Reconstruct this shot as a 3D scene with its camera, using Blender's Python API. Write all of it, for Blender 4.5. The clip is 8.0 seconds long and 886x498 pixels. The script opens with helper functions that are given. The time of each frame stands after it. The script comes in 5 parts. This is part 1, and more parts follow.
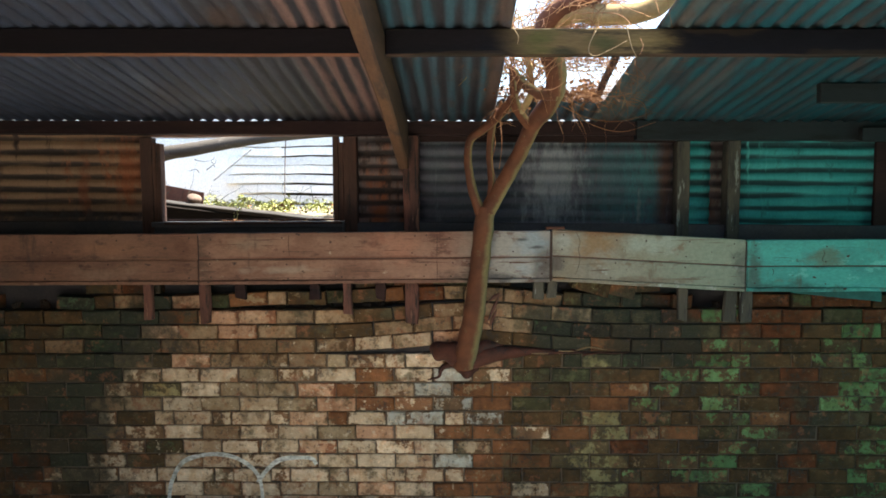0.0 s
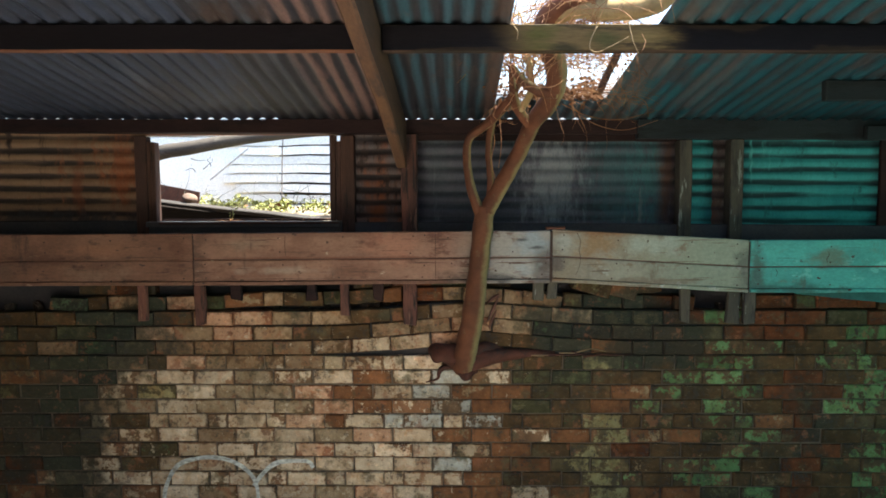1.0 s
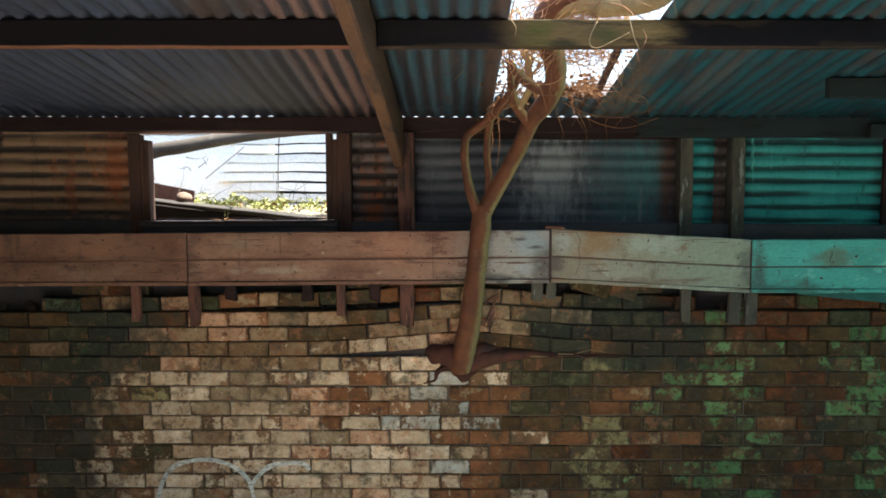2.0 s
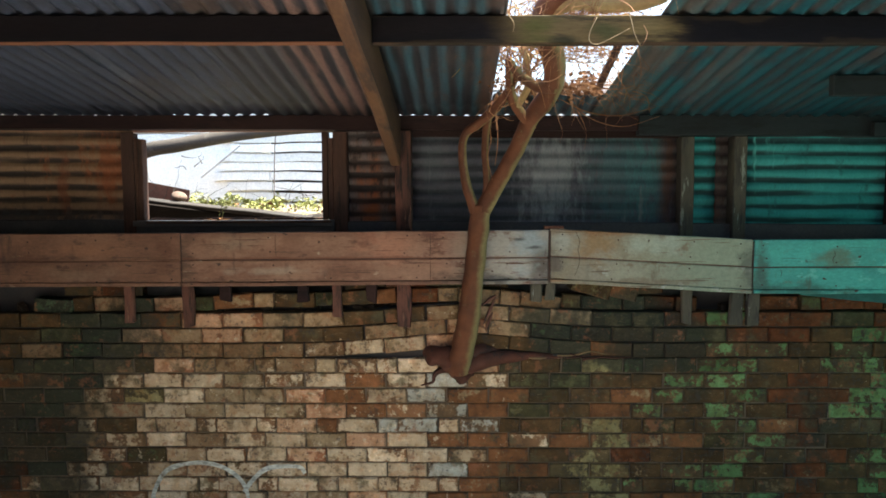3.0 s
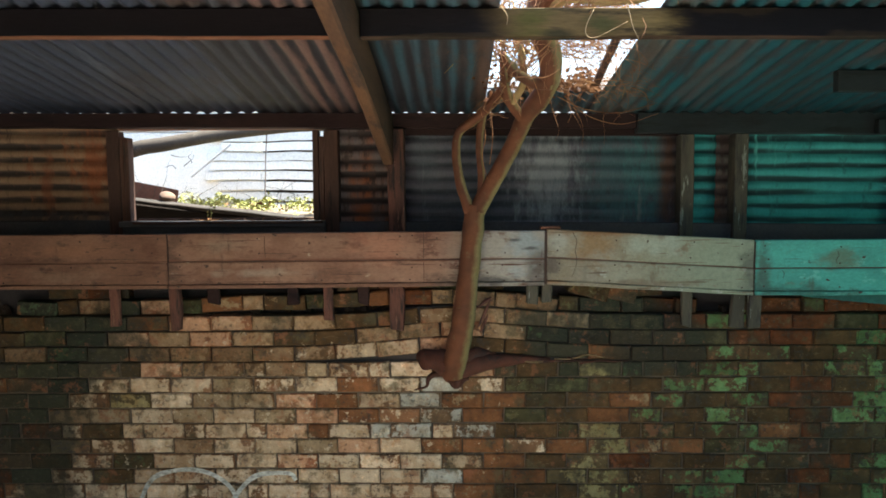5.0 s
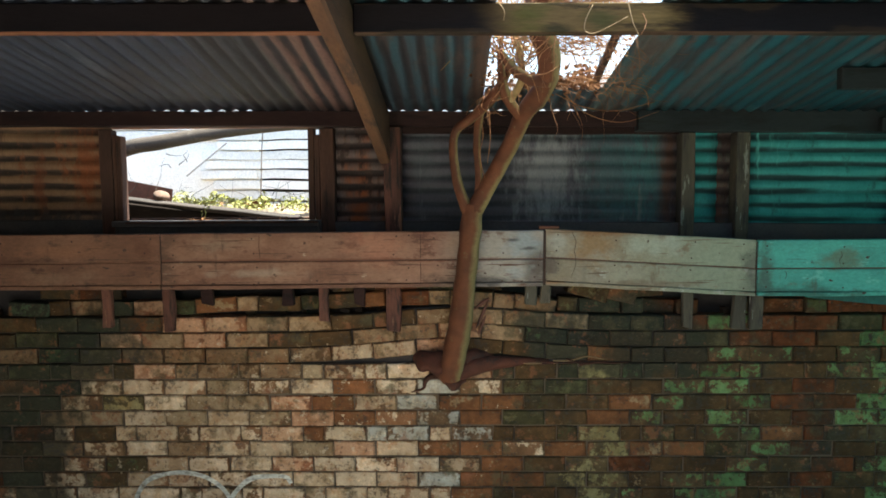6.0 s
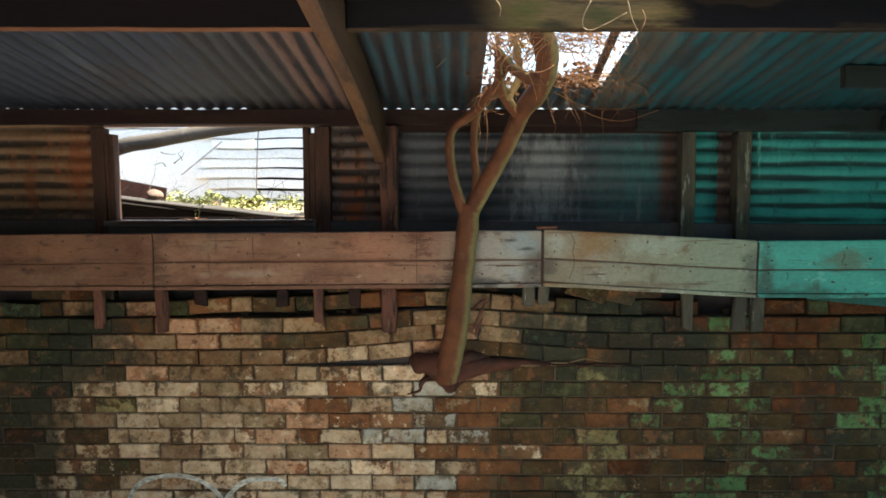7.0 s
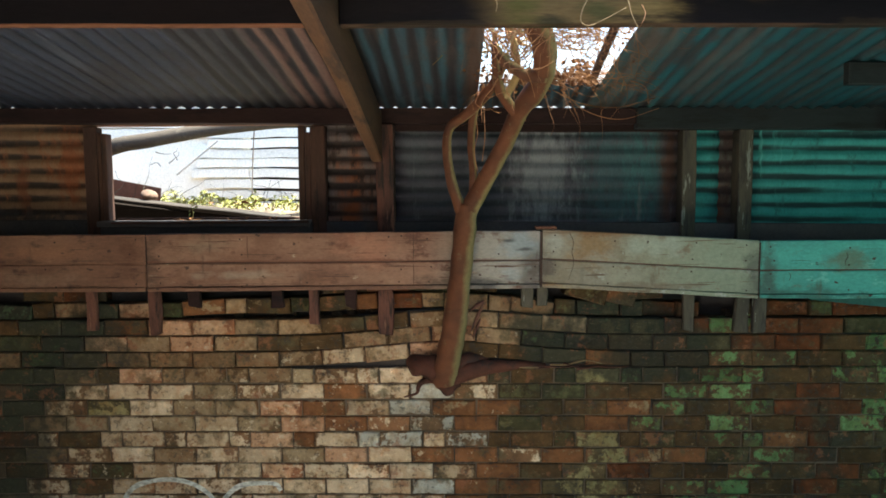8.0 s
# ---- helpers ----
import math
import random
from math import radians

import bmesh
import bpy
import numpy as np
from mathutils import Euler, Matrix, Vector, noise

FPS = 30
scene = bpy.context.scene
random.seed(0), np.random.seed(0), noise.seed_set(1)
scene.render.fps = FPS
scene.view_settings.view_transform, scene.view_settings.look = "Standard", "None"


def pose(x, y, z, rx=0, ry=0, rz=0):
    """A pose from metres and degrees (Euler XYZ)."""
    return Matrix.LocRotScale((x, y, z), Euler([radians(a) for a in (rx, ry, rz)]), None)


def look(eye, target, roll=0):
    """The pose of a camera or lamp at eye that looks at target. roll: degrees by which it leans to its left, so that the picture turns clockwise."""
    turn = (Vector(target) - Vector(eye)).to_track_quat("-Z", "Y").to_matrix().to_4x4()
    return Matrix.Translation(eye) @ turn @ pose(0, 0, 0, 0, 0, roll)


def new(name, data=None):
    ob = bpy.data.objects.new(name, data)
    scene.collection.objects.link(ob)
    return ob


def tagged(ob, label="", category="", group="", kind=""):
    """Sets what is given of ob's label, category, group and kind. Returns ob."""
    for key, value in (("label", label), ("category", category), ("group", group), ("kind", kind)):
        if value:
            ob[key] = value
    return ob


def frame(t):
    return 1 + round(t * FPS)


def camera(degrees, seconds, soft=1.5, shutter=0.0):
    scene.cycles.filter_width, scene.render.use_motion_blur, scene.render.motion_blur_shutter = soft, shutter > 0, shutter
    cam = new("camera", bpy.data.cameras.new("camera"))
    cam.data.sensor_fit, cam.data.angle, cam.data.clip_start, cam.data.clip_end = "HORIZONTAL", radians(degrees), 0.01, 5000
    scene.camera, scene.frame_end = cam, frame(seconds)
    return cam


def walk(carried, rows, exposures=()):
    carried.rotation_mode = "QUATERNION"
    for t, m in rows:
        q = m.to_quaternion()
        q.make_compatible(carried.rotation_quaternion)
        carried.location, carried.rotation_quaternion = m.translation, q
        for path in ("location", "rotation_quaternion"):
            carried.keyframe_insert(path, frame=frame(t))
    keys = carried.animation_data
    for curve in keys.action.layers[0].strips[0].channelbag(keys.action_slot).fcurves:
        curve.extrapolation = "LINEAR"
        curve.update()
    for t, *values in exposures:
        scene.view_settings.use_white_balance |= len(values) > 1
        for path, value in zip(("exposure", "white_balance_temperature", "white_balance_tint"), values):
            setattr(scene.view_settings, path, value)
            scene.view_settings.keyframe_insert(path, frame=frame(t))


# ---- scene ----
cam = camera(65.0, 8.0, soft=1.7)
PATH = [
    (0, (0.229, 0.03, 2.024), (0.191, 2.024, 1.868), -0.3),
    (0.5, (0.236, 0.058, 2.025), (0.197, 2.051, 1.869), -0.3),
    (1, (0.238, 0.089, 2.023), (0.199, 2.083, 1.866), -0.3),
    (1.5, (0.242, 0.116, 2.024), (0.204, 2.109, 1.865), -0.3),
    (3, (0.259, 0.199, 2.027), (0.222, 2.192, 1.863), -0.3),
    (3.5, (0.266, 0.222, 2.029), (0.23, 2.215, 1.864), -0.4),
    (4, (0.275, 0.248, 2.029), (0.24, 2.24, 1.863), -0.4),
    (4.5, (0.279, 0.271, 2.029), (0.246, 2.264, 1.863), -0.4),
    (6, (0.299, 0.352, 2.031), (0.265, 2.345, 1.861), -0.4),
    (6.5, (0.309, 0.378, 2.031), (0.274, 2.37, 1.86), -0.4),
    (7, (0.318, 0.405, 2.034), (0.283, 2.397, 1.861), -0.3),
    (7.5, (0.325, 0.43, 2.033), (0.29, 2.422, 1.86), -0.4),
    (8, (0.333, 0.457, 2.032), (0.297, 2.449, 1.859), -0.4),
]
walk(cam, [(t, look(eye, target, roll)) for t, eye, target, roll in PATH], exposures=((0, 2.65, 6150, 2), (8, 2.63, 6400, 0)))

# ---- light ----
world = bpy.data.worlds.new("sky")
scene.world = world
world.use_nodes = True
wn, wl = world.node_tree.nodes, world.node_tree.links
sky = wn.new("ShaderNodeTexSky")
sky.sky_type, sky.sun_disc = "NISHITA", False
sky.sun_elevation, sky.sun_rotation = radians(68.2), radians(81.8)
sky.air_density, sky.dust_density = 1.0, 2.5
wn["Background"].inputs["Strength"].default_value = 0.118
wl.new(sky.outputs["Color"], wn["Background"].inputs["Color"])


def lamp(name, kind, m, energy, colour, size=(1, 1)):
    data = bpy.data.lights.new(name, kind)
    data.energy, data.color = energy, colour
    if kind == "AREA":
        data.shape, data.size, data.size_y = "RECTANGLE", size[0], size[1]
    else:
        data.angle = radians(0.6)
    ob = new(name, data)
    ob.matrix_world = m
    return ob


lamp("sun", "SUN", look((2.5, 0.36, 6.3), (0, 0, 0)), 5.0, (1.0, 0.93, 0.84))
# fill lamp added behind the camera, in an invented opening
lamp("rear_doorway_daylight", "AREA", look((-0.9, -3.45, 1.25), (-0.6, 4, 0.7)), 2.3, (0.98, 0.93, 0.95), (2.6, 2.3))
# teal fill lamp added at the right, no such window is known
lamp("side_window_daylight", "AREA", look((4.9, 2.0, 1.5), (1.5, 4.0, 1.3)), 3.1, (0.13, 1.0, 0.90), (1.6, 1.1))


# ---- materials ----
def weathered(name, a, b, stain=None, amount=0.45, scale=3.0, flake=None, rough=0.85, metal=0.0, bump=0.25, grain=70.0,
              rand=0.12, stretch=(1, 1, 1), stripe=None, spec=0.3, contrast=0.14, drip=None, fleck=None, zone=None, side=None, under=None, blots=(), hair=None):
    """Two tones, stains, hard-edged flakes, optional rust and painted trough shade along the corrugations, fine grain
    and relief.
    """
    m = bpy.data.materials.new(name)
    m.use_nodes = True
    n, l = m.node_tree.nodes, m.node_tree.links
    shader = n["Principled BSDF"]
    place = n.new("ShaderNodeNewGeometry")
    who = n.new("ShaderNodeObjectInfo")
    shift = n.new("ShaderNodeVectorMath")
    shift.operation = "MULTIPLY_ADD"
    jump = n.new("ShaderNodeCombineXYZ")
    mul = n.new("ShaderNodeMath")
    mul.operation, mul.inputs[1].default_value = "MULTIPLY", 37.0
    l.new(who.outputs["Random"], mul.inputs[0])
    for k in range(3):
        l.new(mul.outputs[0], jump.inputs[k])
    shift.inputs[1].default_value = stretch
    l.new(place.outputs["Position"], shift.inputs[0])
    l.new(jump.outputs[0], shift.inputs[2])

    def noise_at(s, detail=5.0, roughness=0.6, squash=None):
        t = n.new("ShaderNodeTexNoise")
        t.inputs["Scale"].default_value, t.inputs["Detail"].default_value = s, detail
        t.inputs["Roughness"].default_value = roughness
        where = shift.outputs[0]
        if squash:
            v = n.new("ShaderNodeVectorMath")
            v.operation, v.inputs[1].default_value = "MULTIPLY", squash
            l.new(place.outputs["Position"], v.inputs[0])
            where = v.outputs[0]
        l.new(where, t.inputs["Vector"])
        return t.outputs[0]

    def step(value, lo, hi):
        r = n.new("ShaderNodeMapRange")
        r.interpolation_type = "SMOOTHSTEP"
        r.inputs["From Min"].default_value, r.inputs["From Max"].default_value = lo, hi
        l.new(value, r.inputs["Value"])
        return r.outputs[0]

    def blend(fac, one, two, kind="MIX"):
        x = n.new("ShaderNodeMix")
        x.data_type, x.blend_type = "RGBA", kind
        for i, s in ((0, fac), (6, one), (7, two)):
            if isinstance(s, (int, float)):
                x.inputs[i].default_value = s
            elif isinstance(s, tuple):
                x.inputs[i].default_value = (*s, 1)
            else:
                l.new(s, x.inputs[i])
        return x.outputs[2]

    big = noise_at(scale)
    fine = noise_at(grain, 4.0, 0.7)
    col = blend(step(big, 0.5 - contrast, 0.5 + contrast), a, b)
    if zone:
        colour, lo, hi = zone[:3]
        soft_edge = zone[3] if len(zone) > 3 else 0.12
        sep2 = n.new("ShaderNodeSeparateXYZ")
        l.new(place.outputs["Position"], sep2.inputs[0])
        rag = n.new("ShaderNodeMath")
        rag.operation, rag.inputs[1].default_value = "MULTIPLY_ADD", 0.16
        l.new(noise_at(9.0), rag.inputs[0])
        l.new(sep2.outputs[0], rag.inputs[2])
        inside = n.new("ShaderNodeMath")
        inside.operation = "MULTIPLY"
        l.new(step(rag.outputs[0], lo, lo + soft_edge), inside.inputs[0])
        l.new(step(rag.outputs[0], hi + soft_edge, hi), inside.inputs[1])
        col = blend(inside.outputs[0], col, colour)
    # stripes along the hollows of the waves: rust, and their shade painted in
    if stripe:
        axis, period, phase, colour, much = stripe
        sep = n.new("ShaderNodeSeparateXYZ")
        l.new(place.outputs["Position"], sep.inputs[0])
        ang = n.new("ShaderNodeMath")
        ang.operation = "MULTIPLY_ADD"
        ang.inputs[1].default_value, ang.inputs[2].default_value = 2 * math.pi / period, phase
        if axis == 2:
            lean = n.new("ShaderNodeMath")
            lean.operation, lean.inputs[1].default_value = "MULTIPLY_ADD", 0.01
            l.new(sep.outputs[0], lean.inputs[0])
            l.new(sep.outputs[2], lean.inputs[2])
            l.new(lean.outputs[0], ang.inputs[0])
        else:
            l.new(sep.outputs[axis], ang.inputs[0])
        wave = n.new("ShaderNodeMath")
        wave.operation = "SINE"
        l.new(ang.outputs[0], wave.inputs[0])
        add = n.new("ShaderNodeMath")
        add.operation, add.inputs[1].default_value = "MULTIPLY_ADD", 0.22
        l.new(wave.outputs[0], add.inputs[0])
        l.new(noise_at(3.0, 5.0, 0.6, (0.5, 1, 4) if axis == 2 else (6, 0.6, 1)), add.inputs[2])
        col = blend(step(add.outputs[0], 0.60 - 0.4 * much, 0.92 - 0.4 * much), col, colour)
    if stain:
        col = blend(step(noise_at(scale * 2.3, 7.0, 0.68), 0.72 - 0.45 * amount, 0.86 - 0.45 * amount), col, stain)
    if flake:
        colour, where, s = flake
        col = blend(step(noise_at(s, 7.0, 0.66), where, where + 0.03), col, colour)
    # second tone on faces turned to +x, standing in for light from that side
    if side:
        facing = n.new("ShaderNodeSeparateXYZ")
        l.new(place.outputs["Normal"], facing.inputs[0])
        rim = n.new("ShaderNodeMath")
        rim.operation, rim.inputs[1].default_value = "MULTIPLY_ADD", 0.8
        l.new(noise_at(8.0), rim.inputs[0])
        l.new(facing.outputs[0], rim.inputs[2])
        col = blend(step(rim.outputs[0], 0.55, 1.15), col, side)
    # lighter colour on downward faces in place of bounced light
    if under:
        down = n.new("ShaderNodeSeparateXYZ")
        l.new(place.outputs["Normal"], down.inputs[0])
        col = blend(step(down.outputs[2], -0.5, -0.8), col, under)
    for x, z, a, b, colour, much in blots:
        off = n.new("ShaderNodeVectorMath")
        off.operation, off.inputs[1].default_value = "SUBTRACT", (x, 0, z)
        l.new(place.outputs["Position"], off.inputs[0])
        size = n.new("ShaderNodeVectorMath")
        size.operation, size.inputs[1].default_value = "MULTIPLY", (1 / a, 0, 1 / b)
        l.new(off.outputs[0], size.inputs[0])
        far = n.new("ShaderNodeVectorMath")
        far.operation = "LENGTH"
        l.new(size.outputs[0], far.inputs[0])
        edge = n.new("ShaderNodeMath")
        edge.operation, edge.inputs[1].default_value = "MULTIPLY_ADD", 2.6
        l.new(noise_at(13.0, 6.0, 0.65), edge.inputs[0])
        l.new(far.outputs["Value"], edge.inputs[2])
        amount_here = n.new("ShaderNodeMath")
        amount_here.operation, amount_here.inputs[1].default_value = "MULTIPLY", much
        l.new(step(edge.outputs[0], 2.3, 1.4), amount_here.inputs[0])
        col = blend(amount_here.outputs[0], col, colour)
    if drip:
        colour, where, squash = drip
        col = blend(step(noise_at(1.0, 5.0, 0.6, squash), where, where + 0.12), col, colour)
    if hair:
        colour, where, squash = hair
        col = blend(step(noise_at(1.0, 6.0, 0.62, squash), where, where + 0.05), col, colour)
    if fleck:
        colour, where, s = fleck
        col = blend(step(noise_at(s, 3.0, 0.5), where, where + 0.05), col, colour)
    tone = n.new("ShaderNodeMapRange")
    tone.inputs["From Min"].default_value, tone.inputs["From Max"].default_value = 0.25, 0.75
    tone.inputs["To Min"].default_value, tone.inputs["To Max"].default_value = 0.80, 1.18
    l.new(fine, tone.inputs["Value"])
    own = n.new("ShaderNodeMapRange")
    own.inputs["To Min"].default_value, own.inputs["To Max"].default_value = 1 - rand, 1 + rand
    l.new(who.outputs["Random"], own.inputs["Value"])
    both = n.new("ShaderNodeMath")
    both.operation = "MULTIPLY"
    l.new(tone.outputs[0], both.inputs[0])
    l.new(own.outputs[0], both.inputs[1])
    grey = n.new("ShaderNodeCombineXYZ")
    for k in range(3):
        l.new(both.outputs[0], grey.inputs[k])
    col = blend(1.0, col, grey.outputs[0], "MULTIPLY")
    l.new(col, shader.inputs["Base Color"])
    shader.inputs["Roughness"].default_value, shader.inputs["Metallic"].default_value = rough, metal
    shader.inputs["Specular IOR Level"].default_value = spec
    relief = n.new("ShaderNodeBump")
    relief.inputs["Strength"].default_value, relief.inputs["Distance"].default_value = bump, 0.004
    l.new(fine, relief.inputs["Height"])
    l.new(relief.outputs[0], shader.inputs["Normal"])
    return m


P = 0.076                                   # pitch of the corrugated iron


def old_brick(name, clay, coat, cover, soot=0.35, flake=8.5, islands=False):
    """Fired clay between two tones, under a coat of lime or paint that has flaked away from the arrises, with soot, runs and specks."""
    m = bpy.data.materials.new(name)
    m.use_nodes = True
    n, l = m.node_tree.nodes, m.node_tree.links
    shader = n["Principled BSDF"]
    place = n.new("ShaderNodeNewGeometry")
    who = place.outputs["Random Per Island"] if islands else n.new("ShaderNodeObjectInfo").outputs["Random"]

    def put(socket, value):
        if isinstance(value, (int, float)):
            socket.default_value = value
        elif isinstance(value, tuple):
            socket.default_value = value if len(value) == len(socket.default_value) else (*value, 1)
        else:
            l.new(value, socket)

    def calc(kind, a, b=0.0, c=0.0):
        x = n.new("ShaderNodeMath")
        x.operation = kind
        for k, v in enumerate((a, b, c)):
            put(x.inputs[k], v)
        return x.outputs[0]

    def vec(kind, a, b):
        x = n.new("ShaderNodeVectorMath")
        x.operation = kind
        put(x.inputs[0], a)
        put(x.inputs[1], b)
        return x.outputs["Vector"]

    def step(value, lo, hi, top=1.0):
        r = n.new("ShaderNodeMapRange")
        r.interpolation_type = "SMOOTHSTEP"
        for k, v in (("From Min", lo), ("From Max", hi), ("To Max", top)):
            r.inputs[k].default_value = v
        l.new(value, r.inputs["Value"])
        return r.outputs[0]

    def blend(fac, one, two, kind="MIX"):
        x = n.new("ShaderNodeMix")
        x.data_type, x.blend_type = "RGBA", kind
        for k, v in ((0, fac), (6, one), (7, two)):
            put(x.inputs[k], v)
        return x.outputs[2]

    def cloud(where, size, detail=6.0, roughness=0.62):
        t = n.new("ShaderNodeTexNoise")
        for k, v in (("Scale", size), ("Detail", detail), ("Roughness", roughness)):
            t.inputs[k].default_value = v
        l.new(where, t.inputs["Vector"])
        return t.outputs[0]

    own = [calc("FRACT", calc("MULTIPLY", who, f)) for f in (17.3, 31.7, 53.1, 71.9)]
    pos = place.outputs["Position"]
    jump = n.new("ShaderNodeCombineXYZ")
    for k in range(3):
        put(jump.inputs[k], calc("MULTIPLY", own[k], 37.0))
    loose = vec("ADD", pos, jump.outputs[0])

    drift = n.new("ShaderNodeTexNoise")
    drift.inputs["Scale"].default_value = 2.6
    put(drift.inputs["Vector"], pos)
    hop = n.new("ShaderNodeCombineXYZ")
    put(hop.inputs[0], calc("MULTIPLY_ADD", own[3], 0.30, -0.15))
    put(hop.inputs[2], calc("MULTIPLY_ADD", own[1], 0.10, -0.05))
    roam = vec("ADD", vec("ADD", pos, vec("MULTIPLY", vec("SUBTRACT", drift.outputs["Color"], (0.5, 0.5, 0.5)), (0.6, 0.0, 0.4))), hop.outputs[0])

    def patches(*spots):
        total = None
        for x, z, a, b, much in spots:
            far = n.new("ShaderNodeVectorMath")
            far.operation = "LENGTH"
            put(far.inputs[0], vec("MULTIPLY", vec("SUBTRACT", roam, (x, 4.0, z)), (1 / a, 0.0, 1 / b)))
            here = step(far.outputs["Value"], 1.5, 0.40, much)
            total = here if total is None else calc("MAXIMUM", total, here)
        return total

    mottle = cloud(loose, 10.0)
    chips = calc("ADD", calc("MULTIPLY", cloud(loose, flake, 7.0, 0.66), 0.74), calc("MULTIPLY", cloud(vec("ADD", loose, (5.0, 5.0, 1.0)), 40.0, 6.0, 0.7), 0.26))
    chips2 = cloud(vec("ADD", loose, (3.1, 7.7, 5.3)), 15.0, 7.0, 0.64)
    stain = cloud(vec("MULTIPLY", pos, (1.0, 1.0, 0.75)), 3.4, 6.0, 0.6)
    run = cloud(vec("MULTIPLY", pos, (7.0, 1.0, 3.0)), 1.6, 5.0, 0.6)

    # the clay, burnt darker in places
    col = blend(own[0], *clay)
    col = blend(step(mottle, 0.36, 0.66), col, blend(1.0, col, (0.58, 0.60, 0.62), "MULTIPLY"))
    col = blend(step(chips2, 0.60, 0.70, 0.6), col, (0.165, 0.105, 0.055))

    # the coat, gone from the edges first
    paint = blend(own[2], *coat)
    paint = blend(step(mottle, 0.42, 0.66, 0.85), paint, blend(1.0, paint, (0.78, 0.73, 0.66), "MULTIPLY"))
    paint = blend(step(chips2, 0.46, 0.60, 0.60), paint, blend(1.0, paint, (0.70, 0.58, 0.46), "MULTIPLY"))
    paint = blend(step(cloud(vec("ADD", loose, (2.0, 6.0, 8.0)), 9.0, 6.0, 0.65), 0.54, 0.66, 0.55), paint, blend(1.0, paint, (0.98, 0.72, 0.58), "MULTIPLY"))
    hold = calc("ADD", chips, calc("MULTIPLY_ADD", own[1], 0.10, -0.05))
    if not islands:
        inside = n.new("ShaderNodeSeparateXYZ")
        put(inside.inputs[0], n.new("ShaderNodeTexCoord").outputs["Generated"])
        edge = calc("MAXIMUM", calc("MULTIPLY_ADD", calc("ABSOLUTE", calc("SUBTRACT", inside.outputs[0], 0.5)), 1.5, -0.25), calc("ABSOLUTE", calc("SUBTRACT", inside.outputs[2], 0.5)))
        hold = calc("SUBTRACT", hold, step(edge, 0.36, 0.52, 0.10))
    limit = 0.5 + (0.5 - cover) * 0.34
    thin = step(hold, limit - 0.025, limit + 0.03)
    col = blend(thin, col, paint)
    # lime that has run on over the neighbouring bricks in thin scraps
    crust = calc("ADD", cloud(vec("ADD", loose, (6.0, 9.0, 3.0)), 17.0, 9.0, 0.76), calc("MULTIPLY", patches((-0.55, 0.55, 1.0, 0.75, 1.0), (0.35, 1.2, 0.4, 0.25, 0.8)), 0.10))
    col = blend(step(crust, 0.66, 0.69, 0.75), col, (0.50, 0.40, 0.285))

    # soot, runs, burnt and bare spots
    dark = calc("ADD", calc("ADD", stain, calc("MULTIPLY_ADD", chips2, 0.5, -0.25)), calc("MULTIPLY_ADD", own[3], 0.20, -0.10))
    # zones of soot and moss that also put the dimmer wall ends into colour
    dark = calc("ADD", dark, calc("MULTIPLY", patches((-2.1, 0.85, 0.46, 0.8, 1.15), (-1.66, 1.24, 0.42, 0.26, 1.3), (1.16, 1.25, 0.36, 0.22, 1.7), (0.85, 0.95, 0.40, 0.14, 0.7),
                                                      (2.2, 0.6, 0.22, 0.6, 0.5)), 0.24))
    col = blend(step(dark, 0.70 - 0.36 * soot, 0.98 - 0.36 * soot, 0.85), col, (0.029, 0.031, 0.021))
    col = blend(step(run, 0.60, 0.76, 0.35), col, (0.070, 0.055, 0.042))
    col = blend(step(cloud(vec("ADD", loose, (9.0, 2.0, 4.0)), 15.0, 7.0, 0.7), 0.61, 0.71, 0.5), col, (0.055, 0.044, 0.040))
    # smears of mossy dirt that carry on over the joints
    moss = calc("ADD", calc("MULTIPLY", cloud(vec("ADD", pos, (8.0, 3.0, 5.0)), 7.5, 7.0, 0.66), 0.75), calc("MULTIPLY", chips2, 0.25))
    col = blend(step(moss, 0.535, 0.63, 0.72), col, (0.078, 0.064, 0.034))
    col = blend(step(cloud(vec("ADD", loose, (1.0, 8.0, 6.0)), 9.0, 7.0, 0.68), 0.57, 0.64, 0.6), col, (0.205, 0.083, 0.042))
    specks = calc("ADD", cloud(vec("ADD", loose, (4.0, 1.0, 9.0)), 48.0, 5.0, 0.62), calc("MULTIPLY_ADD", mottle, 0.7, -0.35))
    col = blend(step(specks, 0.60, 0.65, 0.55), col, (0.040, 0.036, 0.034))
    col = blend(step(specks, 0.395, 0.345, 0.4), col, blend(1.0, col, (1.5, 1.45, 1.35), "MULTIPLY"))
    if not islands:
        rim = calc("ADD", edge, calc("MULTIPLY_ADD", mottle, 0.5, -0.25))
        col = blend(step(rim, 0.44, 0.56, 0.4), col, (0.050, 0.038, 0.026))
    grit = cloud(vec("ADD", loose, (7.0, 4.0, 2.0)), 62.0, 5.0, 0.7)
    col = blend(step(grit, 0.60, 0.66, 0.35), col, blend(1.0, col, (1.9, 1.75, 1.5), "MULTIPLY"))
    col = blend(step(grit, 0.40, 0.34, 0.4), col, blend(1.0, col, (0.35, 0.34, 0.34), "MULTIPLY"))
    scratch = cloud(vec("MULTIPLY", loose, (1.0, 1.0, 3.2)), 30.0, 6.0, 0.7)
    col = blend(step(scratch, 0.61, 0.66, 0.4), col, (0.19, 0.15, 0.095))
    fine = cloud(loose, 80.0, 4.0, 0.7)
    value = calc("ADD", calc("MULTIPLY", step(fine, 0.2, 0.8), 0.30), calc("MULTIPLY_ADD", own[3], 0.30, 0.70))
    grey = n.new("ShaderNodeCombineXYZ")
    for k, tint in enumerate((1.02, 1.01, 1.0)):
        put(grey.inputs[k], calc("MULTIPLY", value, tint))
